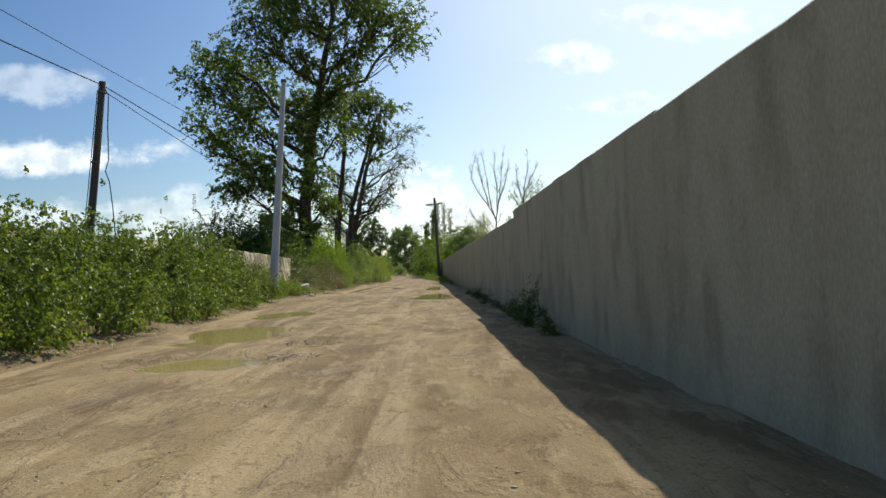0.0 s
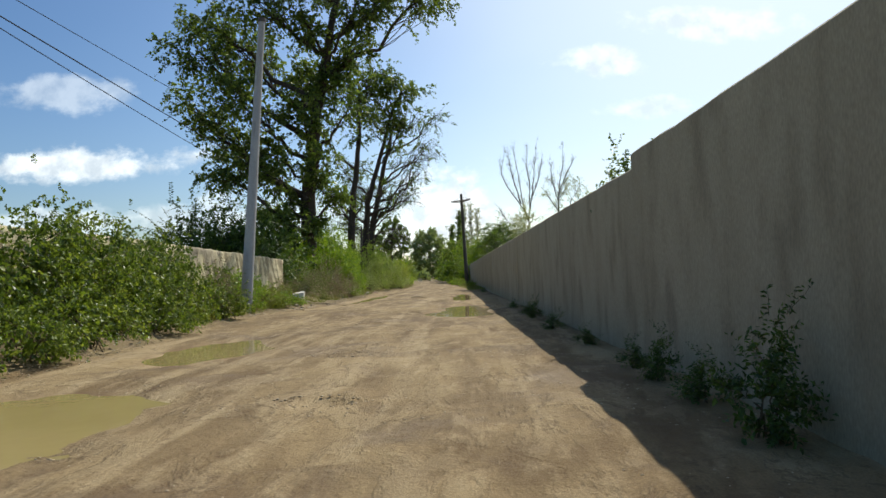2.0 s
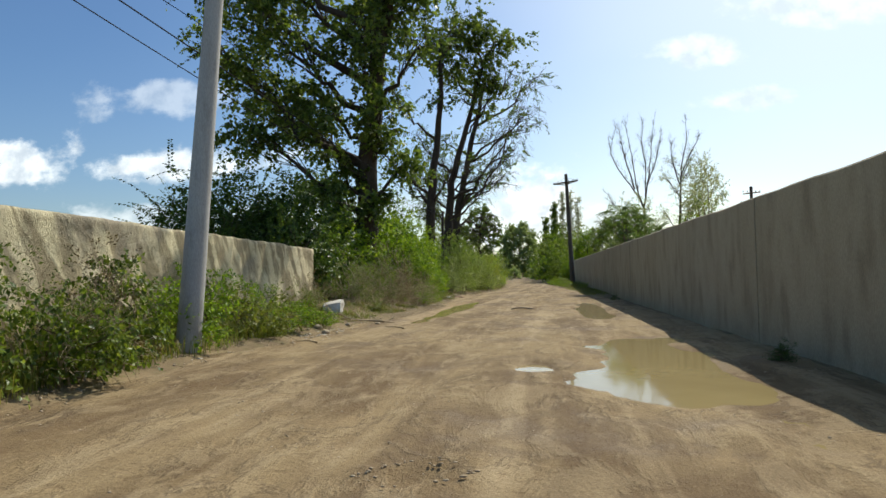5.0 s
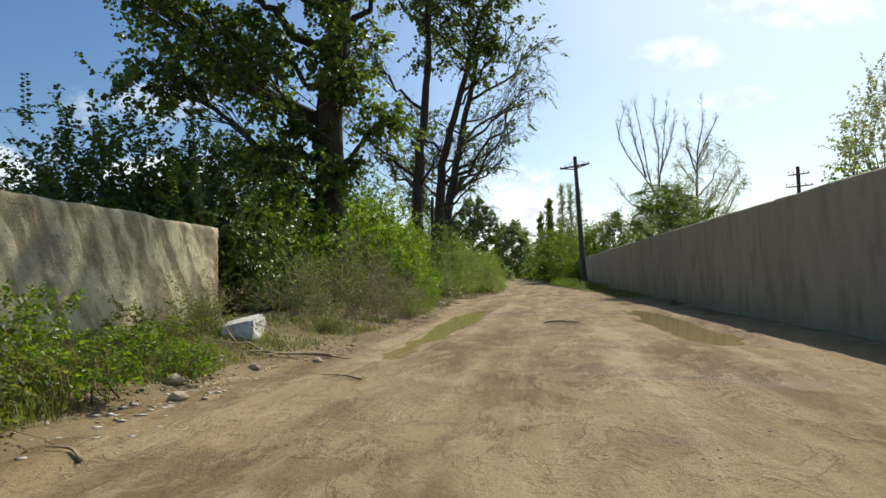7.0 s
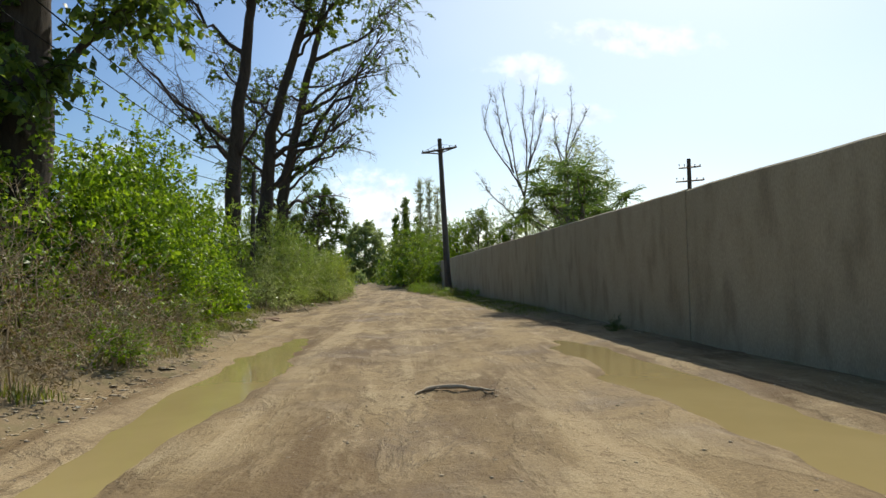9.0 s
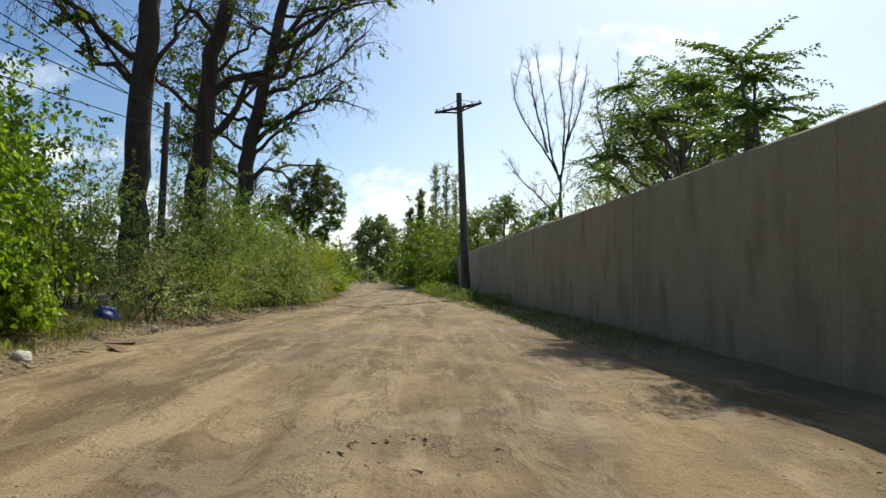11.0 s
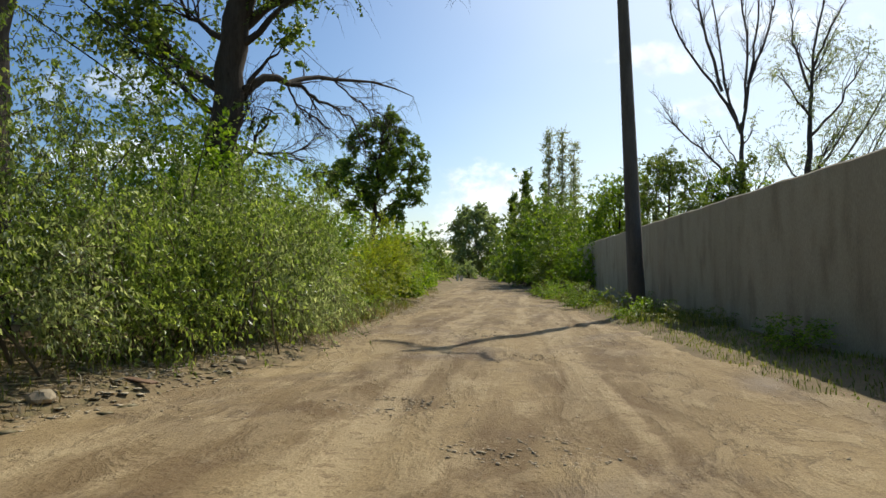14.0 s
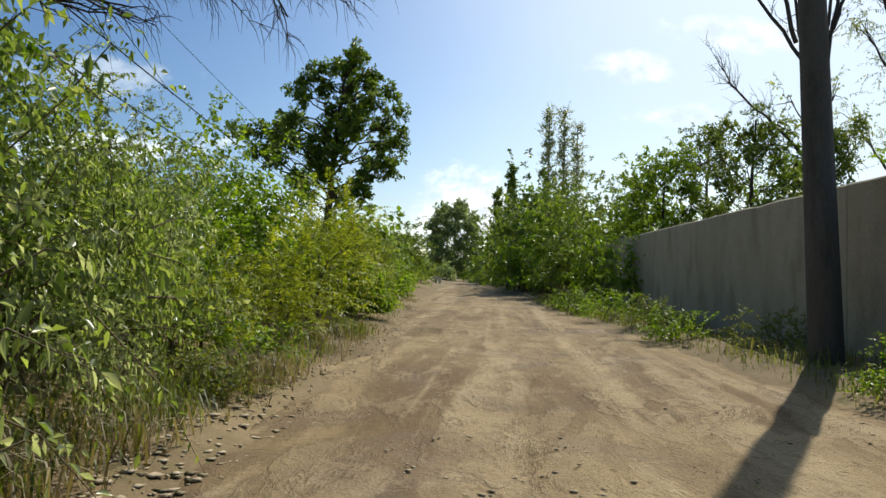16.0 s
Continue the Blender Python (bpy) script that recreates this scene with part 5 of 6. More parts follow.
# low greenery at the foot of the tan wall and on the verge
LOW = "low bright green nettles and weeds by the wall"
weeds = [shrub("weed_clump", LOW, 1.1, 1.6, 105, 13, 0.066, GRASS if i else LEAF_BRIGHT, STEM, 170 + i, 0.55, 0.35, 0.4, group="weed clumps", low=0.0) for i in range(2)]
spread(weeds, [(-9.2, 35.2, 1.0, 1.1), (-8.9, 37.2, 0.85, 1.1), (-9.0, 39.4, 0.6, 1.0), (-10.4, 34.6, 1.3, 1.2), (-9.9, 36.6, 1.35, 1.1), (-9.8, 38.2, 1.3, 1.1), (-10.2, 39.8, 1.1, 1.0), (-10.4, 42.4, 0.8, 0.9), (-10.5, 37.4, 1.5, 1.1), (-10.3, 44.6, 0.7, 0.8), (-9.5, 41.2, 0.6, 0.9), (-9.4, 33.4, 1.1, 1.0), (-8.8, 41.0, 0.5, 0.8), (-8.7, 47.0, 0.45, 0.7),
               (-8.4, 52.6, 0.6, 0.7), (-8.4, 85.4, 0.5, 0.7), (-8.5, 86.8, 0.6, 0.8), (-8.6, 60.4, 0.5, 0.7), (-8.3, 55.6, 0.5, 0.6), (-9.9, 66.8, 0.5, 0.8), (-2.3, 92.6, 0.7, 0.9), (-2.0, 95.2, 0.9, 1.0), (-2.4, 98.4, 0.9, 1.0), (-1.0, 91.0, 0.8, 0.8),
               (-3.0, 101.5, 0.9, 1.0), (-0.7, 84.0, 0.5, 0.8), (-0.4, 80.0, 0.5, 0.8), (-2.9, 104.8, 1.0, 1.0), (-1.4, 86.6, 0.6, 0.8)], 11)
foot = [shrub("weed_clump", "tall dark weeds at the foot of the concrete wall", 1.4, 0.9, 110, 12, 0.08, LEAF_MULBERRY, STEM, 175, 0.4, 0.2, 0.4, group="weed clumps", low=0.0, amount=0.4)]
spread(foot, [(wall_x(y) - 0.42, y, h, w) for y, h, w in ((14.7, 0.7, 0.7), (16.0, 0.5, 0.7), (17.2, 0.6, 0.6), (18.4, 0.4, 0.6), (12.6, 0.45, 0.6), (21.5, 0.35, 0.6), (25.0, 0.45, 0.7), (28.8, 0.6, 0.7), (30.2, 0.4, 0.6), (34.5, 0.35, 0.6), (57.5, 0.35, 0.6))], 14)

# right side beyond the wall and along the road further on
YOUNG = [(1.25 * math.cos(2.4 * k) * (1.15 - 0.05 * k), 1.2 * math.sin(2.4 * k) * (1.15 - 0.05 * k), 2.9 + 0.26 * k + 0.3 * math.sin(1.9 * k), 0.55 + 0.12 * math.sin(3.1 * k), 0.85) for k in range(14)]
for i, (x, y, h, wide, mat_) in enumerate(((2.4, 101.5, 1.02, 0.95, LEAF_BRAMBLE), (4.5, 103.4, 0.9, 0.9, LEAF_BRIGHT), (6.0, 104.0, 1.05, 0.9, LEAF_BRAMBLE), (1.0, 107.0, 1.0, 1.1, LEAF_BRIGHT), (3.3, 109.0, 1.24, 1.05, LEAF_BRAMBLE))):
    tree("elm_tree", "young green elm tree with a clumped crown behind the wall", (x, y, 0), [(0, 0, -0.3), (0.1, 0, 2 * h), (0.0, 0.1, 4 * h), (0.1, 0, 6.2 * h)], 0.10,
         [(a * wide, b * wide, c * h, r * wide, f) for a, b, c, r, f in YOUNG], mat_, BARK, 0.135, 400 + i, 30, 13, 0.5, "young elm trees", width=0.6, branches=11.0, fine=0.008)
copse = [shrub("shrub_tree", "tall green shrub tree growing over the wall", 6.6, 4.4, 270, 12, 0.17, (LEAF_BRIGHT, LEAF_BRAMBLE)[i], STEM, 180 + i, 0.6, 0.5, 0.7, group="shrub trees", amount=0.45, low=0.08, shell=0.5, ragged=0.22) for i in range(2)]
spread(copse, [(0.4, 107.5, 1.0, 0.9), (-0.6, 112.0, 0.95, 1.0), (-2.0, 117.0, 0.95, 1.0), (0.8, 116.0, 1.1, 1.1), (1.6, 112.0, 1.1, 1.1), (-1.2, 118.5, 1.15, 1.1), (5.6, 96.5, 0.6, 0.8), (2.9, 92.0, 0.52, 0.7),
               (-0.9, 103.6, 0.5, 0.6), (3.4, 80.0, 0.48, 0.7), (-1.6, 107.6, 0.6, 0.65), (-2.4, 111.6, 0.6, 0.7), (3.2, 86.0, 0.5, 0.7), (2.6, 98.0, 0.6, 0.7)], 12)
copse_far = [shrub("shrub_tree", "hazy green shrub tree lining the road", 6.6, 4.6, 150, 10, 0.28, (LEAF_BRIGHT, LEAF_BRAMBLE)[i], STEM, 185 + i, 0.6, 0.4, 0.8, group="shrub trees", amount=0.45, low=0.06, shell=0.5, ragged=0.2) for i in range(2)]
spread(copse_far, [(-2.6, 123.0, 1.0, 1.0), (-0.2, 124.0, 1.15, 1.1), (-3.2, 130.0, 1.05, 1.1), (-3.8, 138.0, 1.05, 1.1), (-1.0, 134.0, 1.2, 1.2), (-4.2, 147.0, 1.1, 1.2), (-5.0, 158.0, 1.1, 1.3), (-6.0, 170.0, 1.15, 1.4),
                   (6.8, 101.0, 0.75, 0.9), (8.5, 98.0, 0.7, 0.9), (4.4, 77.0, 0.55, 0.8), (-2.8, 126.5, 1.2, 1.1), (-1.6, 129.0, 1.25, 1.2), (-3.2, 134.0, 1.25, 1.2), (-2.6, 142.0, 1.3, 1.3), (-11.7, 121.0, 0.58, 0.62), (-13.4, 126.0, 0.62, 0.7), (-12.4, 131.0, 0.68, 0.75), (-14.6, 137.0, 0.7, 0.8), (-13.2, 142.0, 0.76, 0.85), (-11.3, 116.0, 0.42, 0.5)], 22)
grey_tree = shrub("willow_tree", "grey-green willow tree with fine drooping leaves over the wall", 6.5, 4.0, 480, 16, 0.11, LEAF_DUSTY, STEM, 188, 0.34, 0.55, 0.7, group="", amount=0.4, low=0.25, hang=0.7, ragged=0.2, kind_name="tree")
grey_tree.matrix_basis = pose(3.1, 71.2, 0.0, 0, 0, 30)
far = [shrub("far_thicket", "hazy green thicket lining the far road", 5.5, 6.0, 125, 7, 0.52, LEAF_HAZED if i else LEAF_BRIGHT, STEM, 190 + i, 0.7, 0.3, 1.2, group="far thickets", amount=0.4, low=0.02, shell=0.6) for i in range(2)]
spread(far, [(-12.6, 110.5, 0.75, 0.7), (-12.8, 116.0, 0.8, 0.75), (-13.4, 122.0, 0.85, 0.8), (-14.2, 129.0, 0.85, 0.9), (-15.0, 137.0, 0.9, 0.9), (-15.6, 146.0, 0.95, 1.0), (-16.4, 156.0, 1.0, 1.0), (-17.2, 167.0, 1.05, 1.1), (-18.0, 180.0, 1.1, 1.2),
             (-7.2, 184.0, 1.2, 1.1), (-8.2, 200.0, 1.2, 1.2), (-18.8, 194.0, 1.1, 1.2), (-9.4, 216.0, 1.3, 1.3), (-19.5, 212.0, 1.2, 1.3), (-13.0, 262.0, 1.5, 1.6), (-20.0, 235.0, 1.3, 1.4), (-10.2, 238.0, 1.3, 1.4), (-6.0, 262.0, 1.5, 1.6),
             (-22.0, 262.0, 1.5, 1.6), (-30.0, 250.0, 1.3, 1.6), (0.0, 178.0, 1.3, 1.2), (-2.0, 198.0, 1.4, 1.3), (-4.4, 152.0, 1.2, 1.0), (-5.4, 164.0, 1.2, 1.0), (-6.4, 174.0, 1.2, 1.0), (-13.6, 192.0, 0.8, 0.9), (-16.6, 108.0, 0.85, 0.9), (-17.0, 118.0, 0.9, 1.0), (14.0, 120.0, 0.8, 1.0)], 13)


# ---- grass, litter and stones ----
def grass_patch(name, label, seed, spots, h, material):
    """Blades of grass, two bent pieces each, about the given spots (x, y)."""
    rng = np.random.default_rng(seed)
    p = np.asarray(spots, float)
    n = len(p)
    z = np.maximum(ground_height(p[:, 0], p[:, 1]), road_height(p[:, 0], p[:, 1]) - 0.02)
    foot = np.stack([p[:, 0], p[:, 1], z - 0.02], -1)
    hh = h * rng.uniform(0.4, 1.25, n)[:, None]
    a = rng.uniform(0, 6.28, n)
    lean = np.stack([np.cos(a), np.sin(a), np.zeros(n)], -1)
    wide = np.stack([-np.sin(a), np.cos(a), np.zeros(n)], -1) * (0.003 + 0.005 * rng.uniform(0, 1, n))[:, None]
    up = np.array((0, 0, 1.0))
    b = rng.uniform(0.25, 1.5, n)[:, None]
    mid, tip = foot + hh * (0.55 * up + 0.18 * b * lean), foot + hh * ((1 - 0.35 * b) * up + 0.75 * b * lean)
    v = np.stack([foot - wide, foot + wide, mid + wide, mid - wide, tip], 1).reshape(-1, 3)
    k = np.arange(n)[:, None] * 5
    ob = place(name, mesh_from(name, v, [k + np.array((0, 1, 2, 3)), k + np.array((3, 2, 4))], material))
    return tagged(ob, label, "grass", kind="stuff")


def verge_spots(seed, n, y0, y1, d0, d1, side="left", clump=0.0):
    rng = np.random.default_rng(seed)
    y = rng.uniform(y0, y1, n)
    if clump:
        cy = rng.uniform(y0, y1, max(4, int((y1 - y0) * 1.2)))
        y = rng.choice(cy, n) + rng.normal(0, clump, n)
    d = d0 + (d1 - d0) * rng.uniform(0, 1, n) ** 0.8
    x = np.interp(y, EDGE_Y, EDGE_L) - d if side == "left" else np.interp(y, SIDE_Y, SIDE_R) + d
    return np.stack([x, y], -1)


grass_patch("grass", "fresh green verge grass beside the dirt road", 1, verge_spots(21, 15000, 30, 41, 0.3, 2.9, clump=0.6), 0.42, GRASS)
grass_patch("grass", "short olive grass on the open verge", 2, verge_spots(22, 9000, 40.5, 48, 0.35, 2.9, clump=0.5), 0.13, GRASS)
grass_patch("grass", "tufts of green grass before the dry brush", 10, verge_spots(30, 2600, 47, 68, 0.25, 1.2, clump=0.22), 0.22, GRASS)
grass_patch("grass", "green grass at the foot of the roadside shrubs", 3, verge_spots(23, 9000, 66, 112, 0.5, 2.2, clump=0.6), 0.18, GRASS)
grass_patch("grass", "green grass strip between road and concrete wall", 4, verge_spots(24, 12000, 62, 112, 0.0, 1.6, "right", 0.9), 0.13, GRASS)
grass_patch("grass", "lush green weeds and grass below the far wall", 9, verge_spots(29, 6000, 84, 116, 0.25, 1.9, "right", 0.5), 0.34, GRASS)
grass_patch("dry_grass", "dry straw-coloured grass on the verge", 5, verge_spots(25, 5000, 28, 41, 0.5, 2.9, clump=0.6), 0.50, STRAW)
grass_patch("dry_grass", "low dry straw and dead stalks on the open verge", 11, verge_spots(31, 6500, 40.5, 62, 0.35, 2.9, clump=0.45), 0.24, STRAW)
grass_patch("dry_grass", "dry straw-coloured grass under the shrubs", 6, verge_spots(26, 4500, 62, 110, 0.1, 1.4, clump=0.5), 0.16, STRAW)
grass_patch("dry_grass", "tall pale dry grass below the willow shrubs", 7, verge_spots(27, 900, 82.0, 90.0, 0.15, 0.9, clump=0.25), 0.4, STRAW)
grass_patch("grass", "tufts of green grass below the willow shrubs", 8, verge_spots(28, 2600, 80.0, 92.0, 0.3, 1.2, clump=0.3), 0.34, GRASS)


def scatter(name, label, seed, spots, size, material, flat=0.6):
    """Small broken stones or scraps lying on the ground, joined."""
    rng = np.random.default_rng(seed)
    base = np.array(((1, 0, 0), (-1, 0, 0), (0, 1, 0), (0, -1, 0), (0, 0, 1), (0, 0, -1)), float)
    tri = np.array(((0, 2, 4), (2, 1, 4), (1, 3, 4), (3, 0, 4), (2, 0, 5), (1, 2, 5), (3, 1, 5), (0, 3, 5)))
    p = np.asarray(spots, float)
    n = len(p)
    z = np.maximum(ground_height(p[:, 0], p[:, 1]), road_height(p[:, 0], p[:, 1]))
    a = rng.uniform(0, 6.28, n)
    s = size * rng.uniform(0.35, 1.3, (n, 1, 1)) * rng.uniform(0.6, 1.4, (n, 1, 3))
    s[..., 2] *= flat
    v = base[None] * s * rng.uniform(0.75, 1.25, (n, 6, 1))
    c, q = np.cos(a)[:, None], np.sin(a)[:, None]
    v = np.stack([v[..., 0] * c - v[..., 1] * q, v[..., 0] * q + v[..., 1] * c, v[..., 2]], -1)
    v += np.stack([p[:, 0], p[:, 1], z + 0.25 * s[:, 0, 2]], -1)[:, None]
    f = (np.arange(n)[:, None, None] * 6 + tri[None]).reshape(-1, 3)
    ob = place(name, mesh_from(name, v.reshape(-1, 3), [f], material))
    return tagged(ob, label, name.replace("_", " "), kind="stuff")


def road_spots(seed, n, y0, y1):
    rng = np.random.default_rng(seed)
    cy, cx = rng.uniform(y0, y1, n // 14), rng.uniform(0, 1, n // 14)
    k = rng.integers(0, n // 14, n)
    y = cy[k] + rng.normal(0, 0.22, n)
    lo, hi = np.interp(y, EDGE_Y, EDGE_L), np.minimum(np.interp(y, SIDE_Y, SIDE_R), wall_x(y))
    x = lo + (hi - lo) * (0.04 + 0.92 * cx[k]) + rng.normal(0, 0.35, n)
    return np.stack([np.minimum(x, wall_x(y) - 0.15), y], -1)


rim = []
rng0 = np.random.default_rng(5)
for cx, cy, r0, deep in HOLES:
    a = rng0.uniform(0, 6.28, 60)
    rr = r0 * (1.05 + rng0.normal(0, 0.16, 60))
    rim += list(zip(cx + rr * np.cos(a), cy + 0.8 * rr * np.sin(a)))
scatter("gravel", "loose gravel scattered over the dirt road", 31, road_spots(32, 5600, 2, 100), 0.015, STONE, 0.34)
heap = np.random.default_rng(8)
for cx, cy, sx, sy, n in ((-3.9, 10.2, 0.95, 0.8, 260), (-2.5, 10.5, 0.5, 0.4, 260), (-2.6, 12.6, 0.5, 0.4, 160), (-5.7, 76.2, 0.45, 0.25, 160), (-4.3, 74.6, 0.7, 0.4, 160), (-5.2, 83.0, 0.8, 0.4, 120)):
    a = heap.uniform(0, 6.28, n)
    rr = np.abs(1 + heap.normal(0, 0.18, n)) if n == 260 and cx < -3 else heap.uniform(0, 1, n) ** 0.5
    rim += list(zip(cx + sx * rr * np.cos(a), cy + sy * rr * np.sin(a)))
scatter("gravel", "crumbled crust around the potholes", 33, rim, 0.02, STONE, 0.35)
scatter("gravel", "pale pebbles along the edge of the verge", 34, verge_spots(35, 2800, 2, 104, -0.25, 0.6, clump=0.6), 0.019, STONE)
scatter("leaf_litter", "dry leaves and scraps at the road edge", 36, verge_spots(37, 3600, 6, 104, -0.2, 1.1, clump=0.7), 0.034, STRAW, 0.12)
scatter("leaf_litter", "pale wood chips and dry leaves strewn over the verge", 40, verge_spots(41, 3200, 44, 86, -0.25, 1.3, clump=0.7), 0.045, STONE, 0.14)
scatter("leaf_litter", "pale paper and plastic scraps on the verge", 38, verge_spots(39, 160, 22, 100, 0.0, 1.0, clump=0.4), 0.045, PLASTIC_WHITE, 0.16)


litter = np.random.default_rng(12)
scatter("leaf_litter", "pale paper scraps and rubble strewn beside the road", 42, np.stack([litter.normal(-8.2, 0.35, 80), litter.normal(39.6, 1.0, 80)], -1), 0.05, PLASTIC_WHITE, 0.14)
scatter("leaf_litter", "broken wood chips and bark below the shrubs", 43, np.stack([litter.normal(-8.75, 0.4, 420), litter.uniform(70.0, 81.0, 420)], -1), 0.075, STRAW, 0.12)
scatter("leaf_litter", "dark dead leaves below the shrubs", 44, np.stack([litter.normal(-9.3, 0.5, 900), litter.uniform(69.0, 90.0, 900)], -1), 0.05, LEAF_DRY, 0.12)


def crust_ridge(cx, cy, r0, deep, seed):
    """A broken lip of dried mud standing along the far side of a pothole."""
    rng = np.random.default_rng(seed)
    a = np.radians(np.linspace(14, 166, 19))
    rr = r0 * (1.08 + 0.03 * np.sin(3 * a + seed) + rng.normal(0, 0.008, 19))
    x, y = cx + rr * np.cos(a), cy + 0.8 * rr * np.sin(a)
    thick = 0.36 * deep * (0.2 + 0.8 * np.sin(a)) * rng.uniform(0.7, 1.25, 19)
    t = Tubes()
    t.add(np.stack([x, y, road_height(x, y) + 0.25 * thick], -1), thick, 6)
    ob = place("mud_ridge", t.mesh("mud_ridge", STONE))
    return tagged(ob, "broken lip of dried mud around a pothole", "mud ridge")


crust_ridge(*HOLES[0], 500)


def rock(name, label, at, size, material, seed, category):
    """An angular lump, cut and softened."""
    rng = random.Random(seed)
    bm = bmesh.new()
    bmesh.ops.create_icosphere(bm, subdivisions=2, radius=0.5)
    for v in bm.verts:
        v.co *= 1 + 0.35 * noise.noise(v.co * 2.2 + Vector((seed, 0, 0))) + rng.uniform(-0.05, 0.05)
        v.co = Vector((v.co.x * size[0], v.co.y * size[1], max(v.co.z, -0.22) * size[2]))
    ob = part(name, bm, material)
    ob.matrix_basis = pose(at[0], at[1], ground_at(*at) + 0.18 * size[2], 0, 0, rng.uniform(0, 360))
    return tagged(ob, label, category)


for i, (x, y, s) in enumerate(((-8.5, 29.0, 0.26), (-8.7, 30.5, 0.2), (-8.45, 26.4, 0.18), (-8.1, 39.8, 0.22), (-8.6, 40.6, 0.28), (-8.3, 42.2, 0.2), (-8.9, 41.3, 0.24), (-7.7, 43.2, 0.18), (-8.9, 73.8, 0.2), (-8.6, 75.3, 0.26), (-8.0, 78.2, 0.2), (-9.0, 68.3, 0.2))):
    rock("stone", "pale broken stone lying on the road verge", (x, y), (s, s * 0.8, s * 0.6), STONE, 300 + i, "stone")


def bag(name, label, at, size, material, seed):
    """A slumped plastic sack: a crumpled pillow."""
    bm = bmesh.new()
    bmesh.ops.create_icosphere(bm, subdivisions=4, radius=0.5)
    for v in bm.verts:
        n1 = noise.noise(v.co * 3 + Vector((seed, 0, 0)))
        n2 = noise.noise(v.co * 9 + Vector((0, seed, 0)))
        v.co *= 1 + 0.28 * n1 + 0.10 * n2
        v.co = Vector((v.co.x * size[0], v.co.y * size[1], max(v.co.z, -0.25) * size[2]))
    ob = part(name, bm, material, smooth=True)
    ob.matrix_basis = pose(at[0], at[1], ground_at(*at) + 0.2 * size[2], 0, 6, 20 * seed)
    return tagged(ob, label, "rubbish")


bag("plastic_sack", "faded blue plastic sack under the shrubs", (-10.3, 69.0), (0.62, 0.5, 0.42), PLASTIC_BLUE, 5)
bag("plastic_sack", "small white plastic bag on the verge", (-8.9, 63.4), (0.3, 0.25, 0.2), PLASTIC_WHITE, 7)


def rubble_block(label, at, size, turn, tilt, seed):
    """A broken lump of masonry: a tapered block with chipped edges and a crumbly face."""
    bm = bmesh.new()
    bmesh.ops.create_cube(bm, size=1.0)
    bmesh.ops.subdivide_edges(bm, edges=bm.edges[:], cuts=9, use_grid_fill=True)
    for v in bm.verts:
        x, y, z = v.co
        near = sum(0.5 - abs(c) < 0.11 for c in (x, y, z))
        taper = 1 - 0.16 * (0.5 - z) + 0.10 * y
        v.co = Vector((x * size[0] * taper, (y + 0.10 * z) * size[1], (z + 0.16 * x * (z + 0.5)) * size[2]))
        v.co *= (1, 1, 0.97, 0.90)[near]
        rough = noise.noise(v.co * 5 + Vector((seed, 0, 0))) * 0.035 + noise.noise(v.co * 16 + Vector((0, seed, 0))) * 0.018
        v.co += Vector((x, y, 0.5 * z)) * rough * (0.6 if z > 0.45 else 2.2)
    ob = part("rubble_block", bm, RUBBLE)
    ob.matrix_basis = pose(at[0], at[1], ground_at(*at) + 0.24 * size[2], tilt, -tilt, turn)
    return tagged(ob, label, "rubble")


rubble_block("broken block of whitewashed masonry dumped on the verge", (-9.42, 44.25), (0.62, 0.86, 0.40), 12, 5, 3)


def stick(label, lines, r, material):
    """A fallen branch lying on the ground: its main line first, then the forks."""
    t = Tubes()
    for i, points in enumerate(lines):
        pts = np.asarray(points, float)
        pts[:, 2] += [ground_at(x, y) for x, y, _ in points]
        thick = r if i == 0 else 0.5 * r
        fs = np.linspace(0, len(pts) - 1, 3 * len(pts))
        line = np.stack([np.interp(fs, np.arange(len(pts)), pts[:, c]) for c in range(3)], -1)
        line[1:-1] = (line[:-2] + 2 * line[1:-1] + line[2:]) / 4
        radii = thick * (0.3 + 0.7 * np.linspace(1, 0, len(line)))
        t.add(np.concatenate([line[:1] - 0.02 * (line[1:2] - line[:1]), line]), np.concatenate([[0.1 * thick], radii]), 6)
    ob = place("fallen_branch", t.mesh("fallen_branch", material))
    return tagged(ob, label, "branch", "fallen branches")


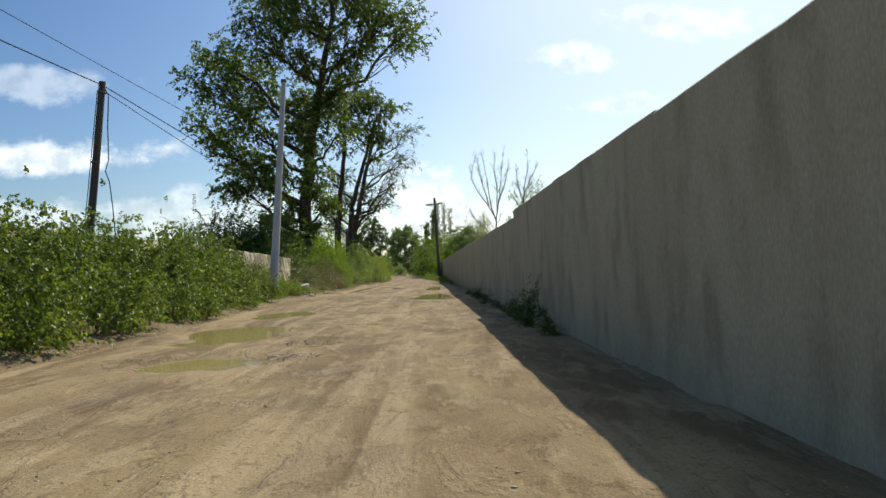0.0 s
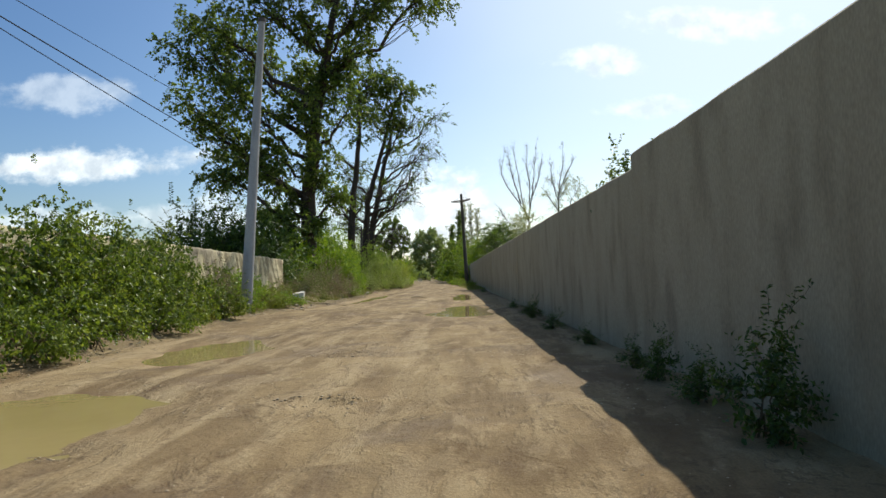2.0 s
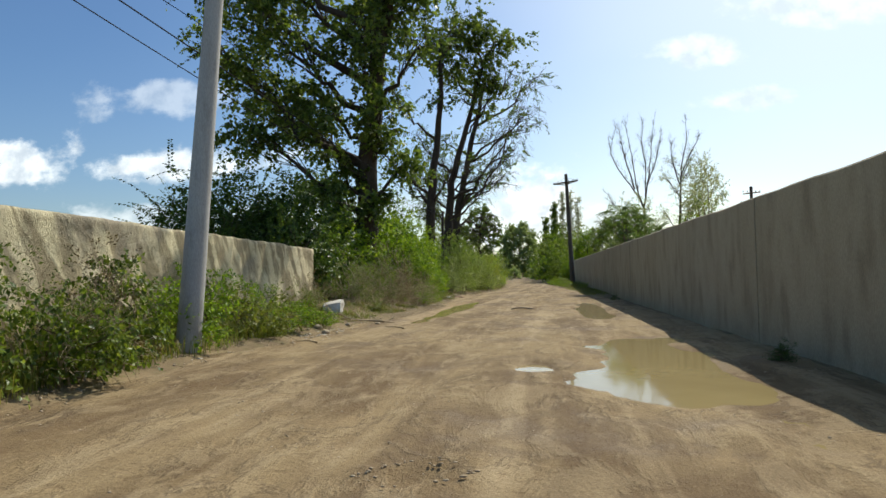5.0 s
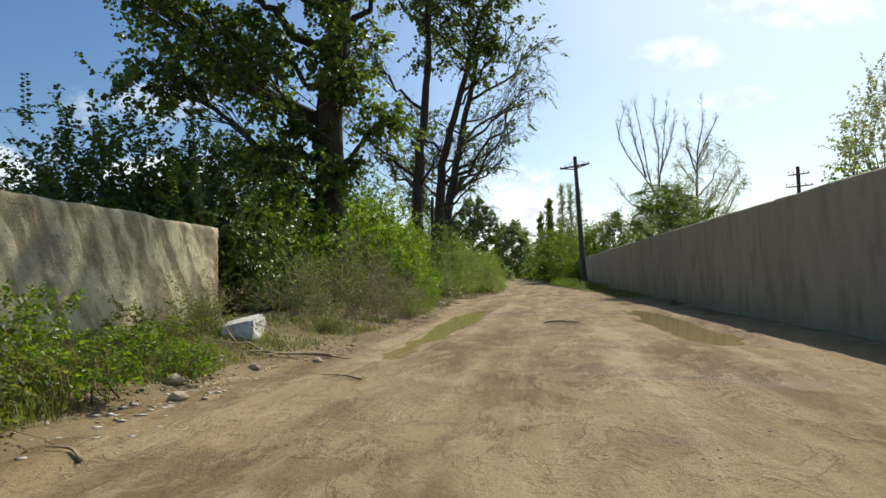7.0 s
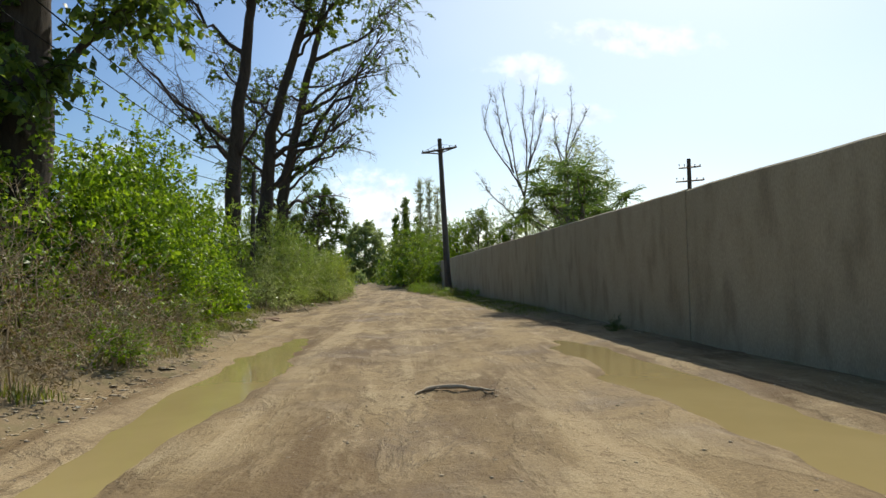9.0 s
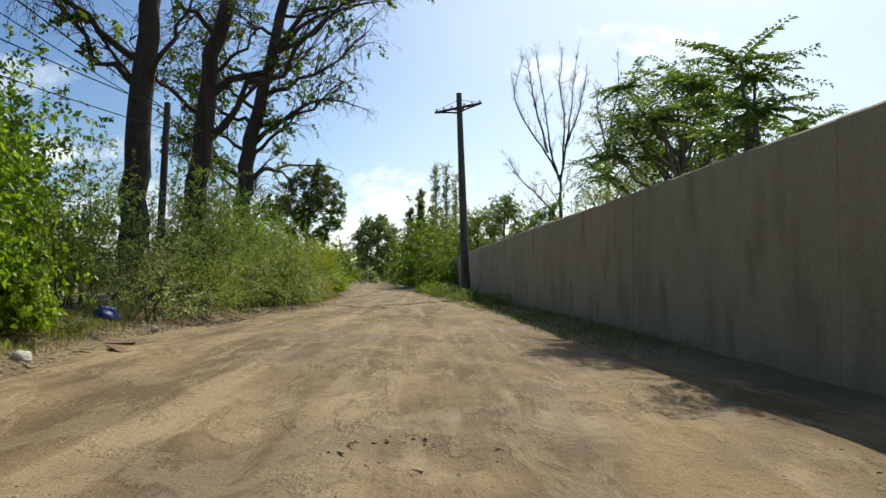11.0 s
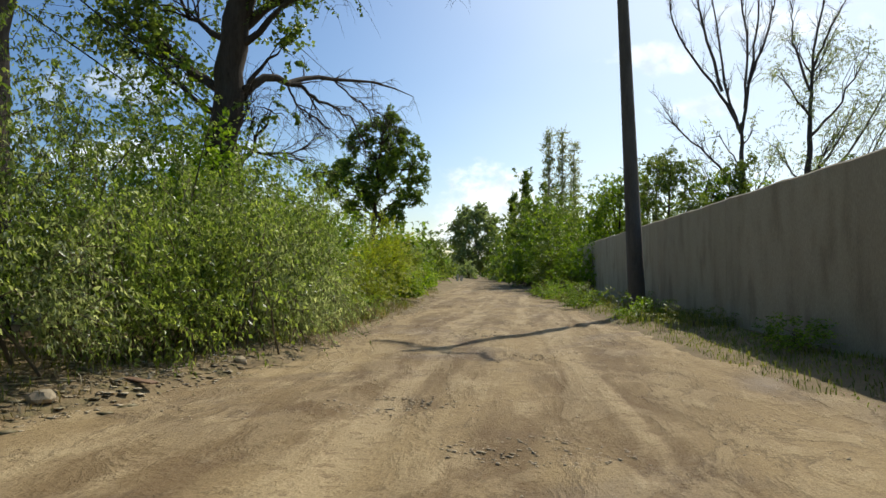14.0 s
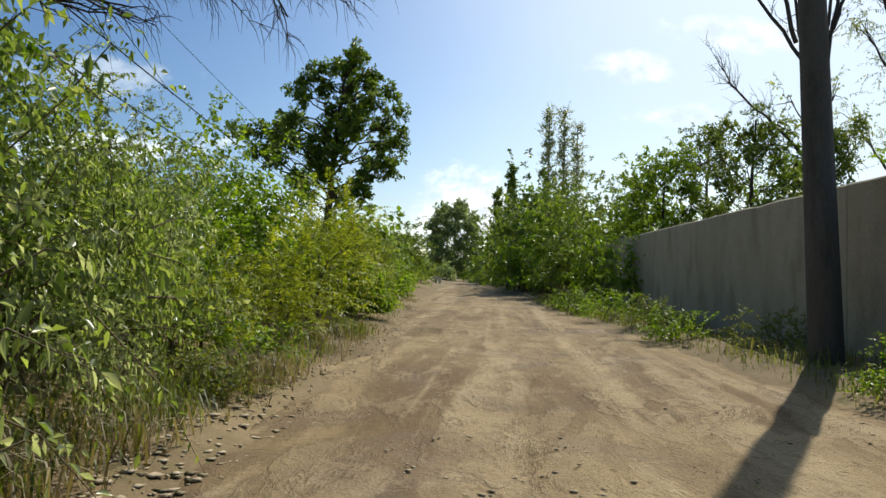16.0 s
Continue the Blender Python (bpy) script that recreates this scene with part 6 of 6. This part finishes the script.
stick("pale bare forked branch fallen at the road edge",
      [[(-7.65, 43.75, 0.05), (-8.0, 43.83, 0.06), (-8.25, 43.6, 0.07), (-8.4, 43.3, 0.06), (-8.63, 43.2, 0.06), (-8.95, 43.4, 0.10), (-9.05, 43.25, 0.07), (-9.43, 43.1, 0.08), (-9.7, 43.2, 0.12)],
       [(-8.25, 43.6, 0.07), (-8.45, 43.8, 0.12), (-8.65, 44.0, 0.22), (-8.85, 44.0, 0.30), (-9.1, 43.9, 0.34)],
       [(-8.63, 43.2, 0.06), (-8.85, 43.0, 0.05), (-9.1, 42.95, 0.06)], [(-9.05, 43.25, 0.07), (-9.3, 43.4, 0.2), (-9.5, 43.6, 0.34), (-9.7, 43.6, 0.5)],
       [(-8.4, 43.3, 0.06), (-8.5, 43.0, 0.04), (-8.6, 42.9, 0.04)], [(-7.7, 43.76, 0.05), (-7.4, 43.4, 0.03), (-7.15, 43.15, 0.03)]], 0.034, DRY_STEM)
stick("thin broken stick on the dirt road", [[(-6.4, 41.1, 0.02), (-6.7, 41.3, 0.03), (-7.0, 41.35, 0.03)], [(-6.7, 41.3, 0.03), (-6.85, 41.15, 0.02)]], 0.018, DRY_STEM)
stick("thin broken stick at the road edge", [[(-7.4, 37.3, 0.02), (-7.7, 37.6, 0.03), (-8.0, 37.7, 0.03)]], 0.018, DRY_STEM)


def plank(at, size, turn, tilt, label):
    bm = bmesh.new()
    bmesh.ops.create_cube(bm, size=1.0, matrix=Matrix.Diagonal((*size, 1)))
    bmesh.ops.bevel(bm, geom=bm.edges[:], offset=0.006, segments=1, affect="EDGES")
    ob = part("board", bm, BOARD)
    ob.matrix_basis = pose(at[0], at[1], ground_at(*at) + 0.5 * size[2] + 0.02, tilt, 0, turn)
    return tagged(ob, label, "board")


for x, y, h in ((-12.3, 158.0, 0.9), (-12.0, 160.5, 0.8)):
    marker = thing("marker_post", pose(x, y, ground_at(x, y)), "small whitewashed concrete marker post at the roadside", "post", "marker posts")
    box_part("post", (0.35, 0.25, h), pose(0, 0, h / 2 - 0.05), PLASTIC_WHITE, marker, 0.03)

plank((-8.3, 65.0), (0.16, 0.7, 0.025), 40, 4, "broken reddish board dumped on the verge")
plank((-8.7, 66.0), (0.5, 0.3, 0.02), 15, 5, "broken reddish board dumped on the verge")
plank((-8.2, 76.2), (0.1, 0.4, 0.02), 70, 3, "small broken board at the road edge")
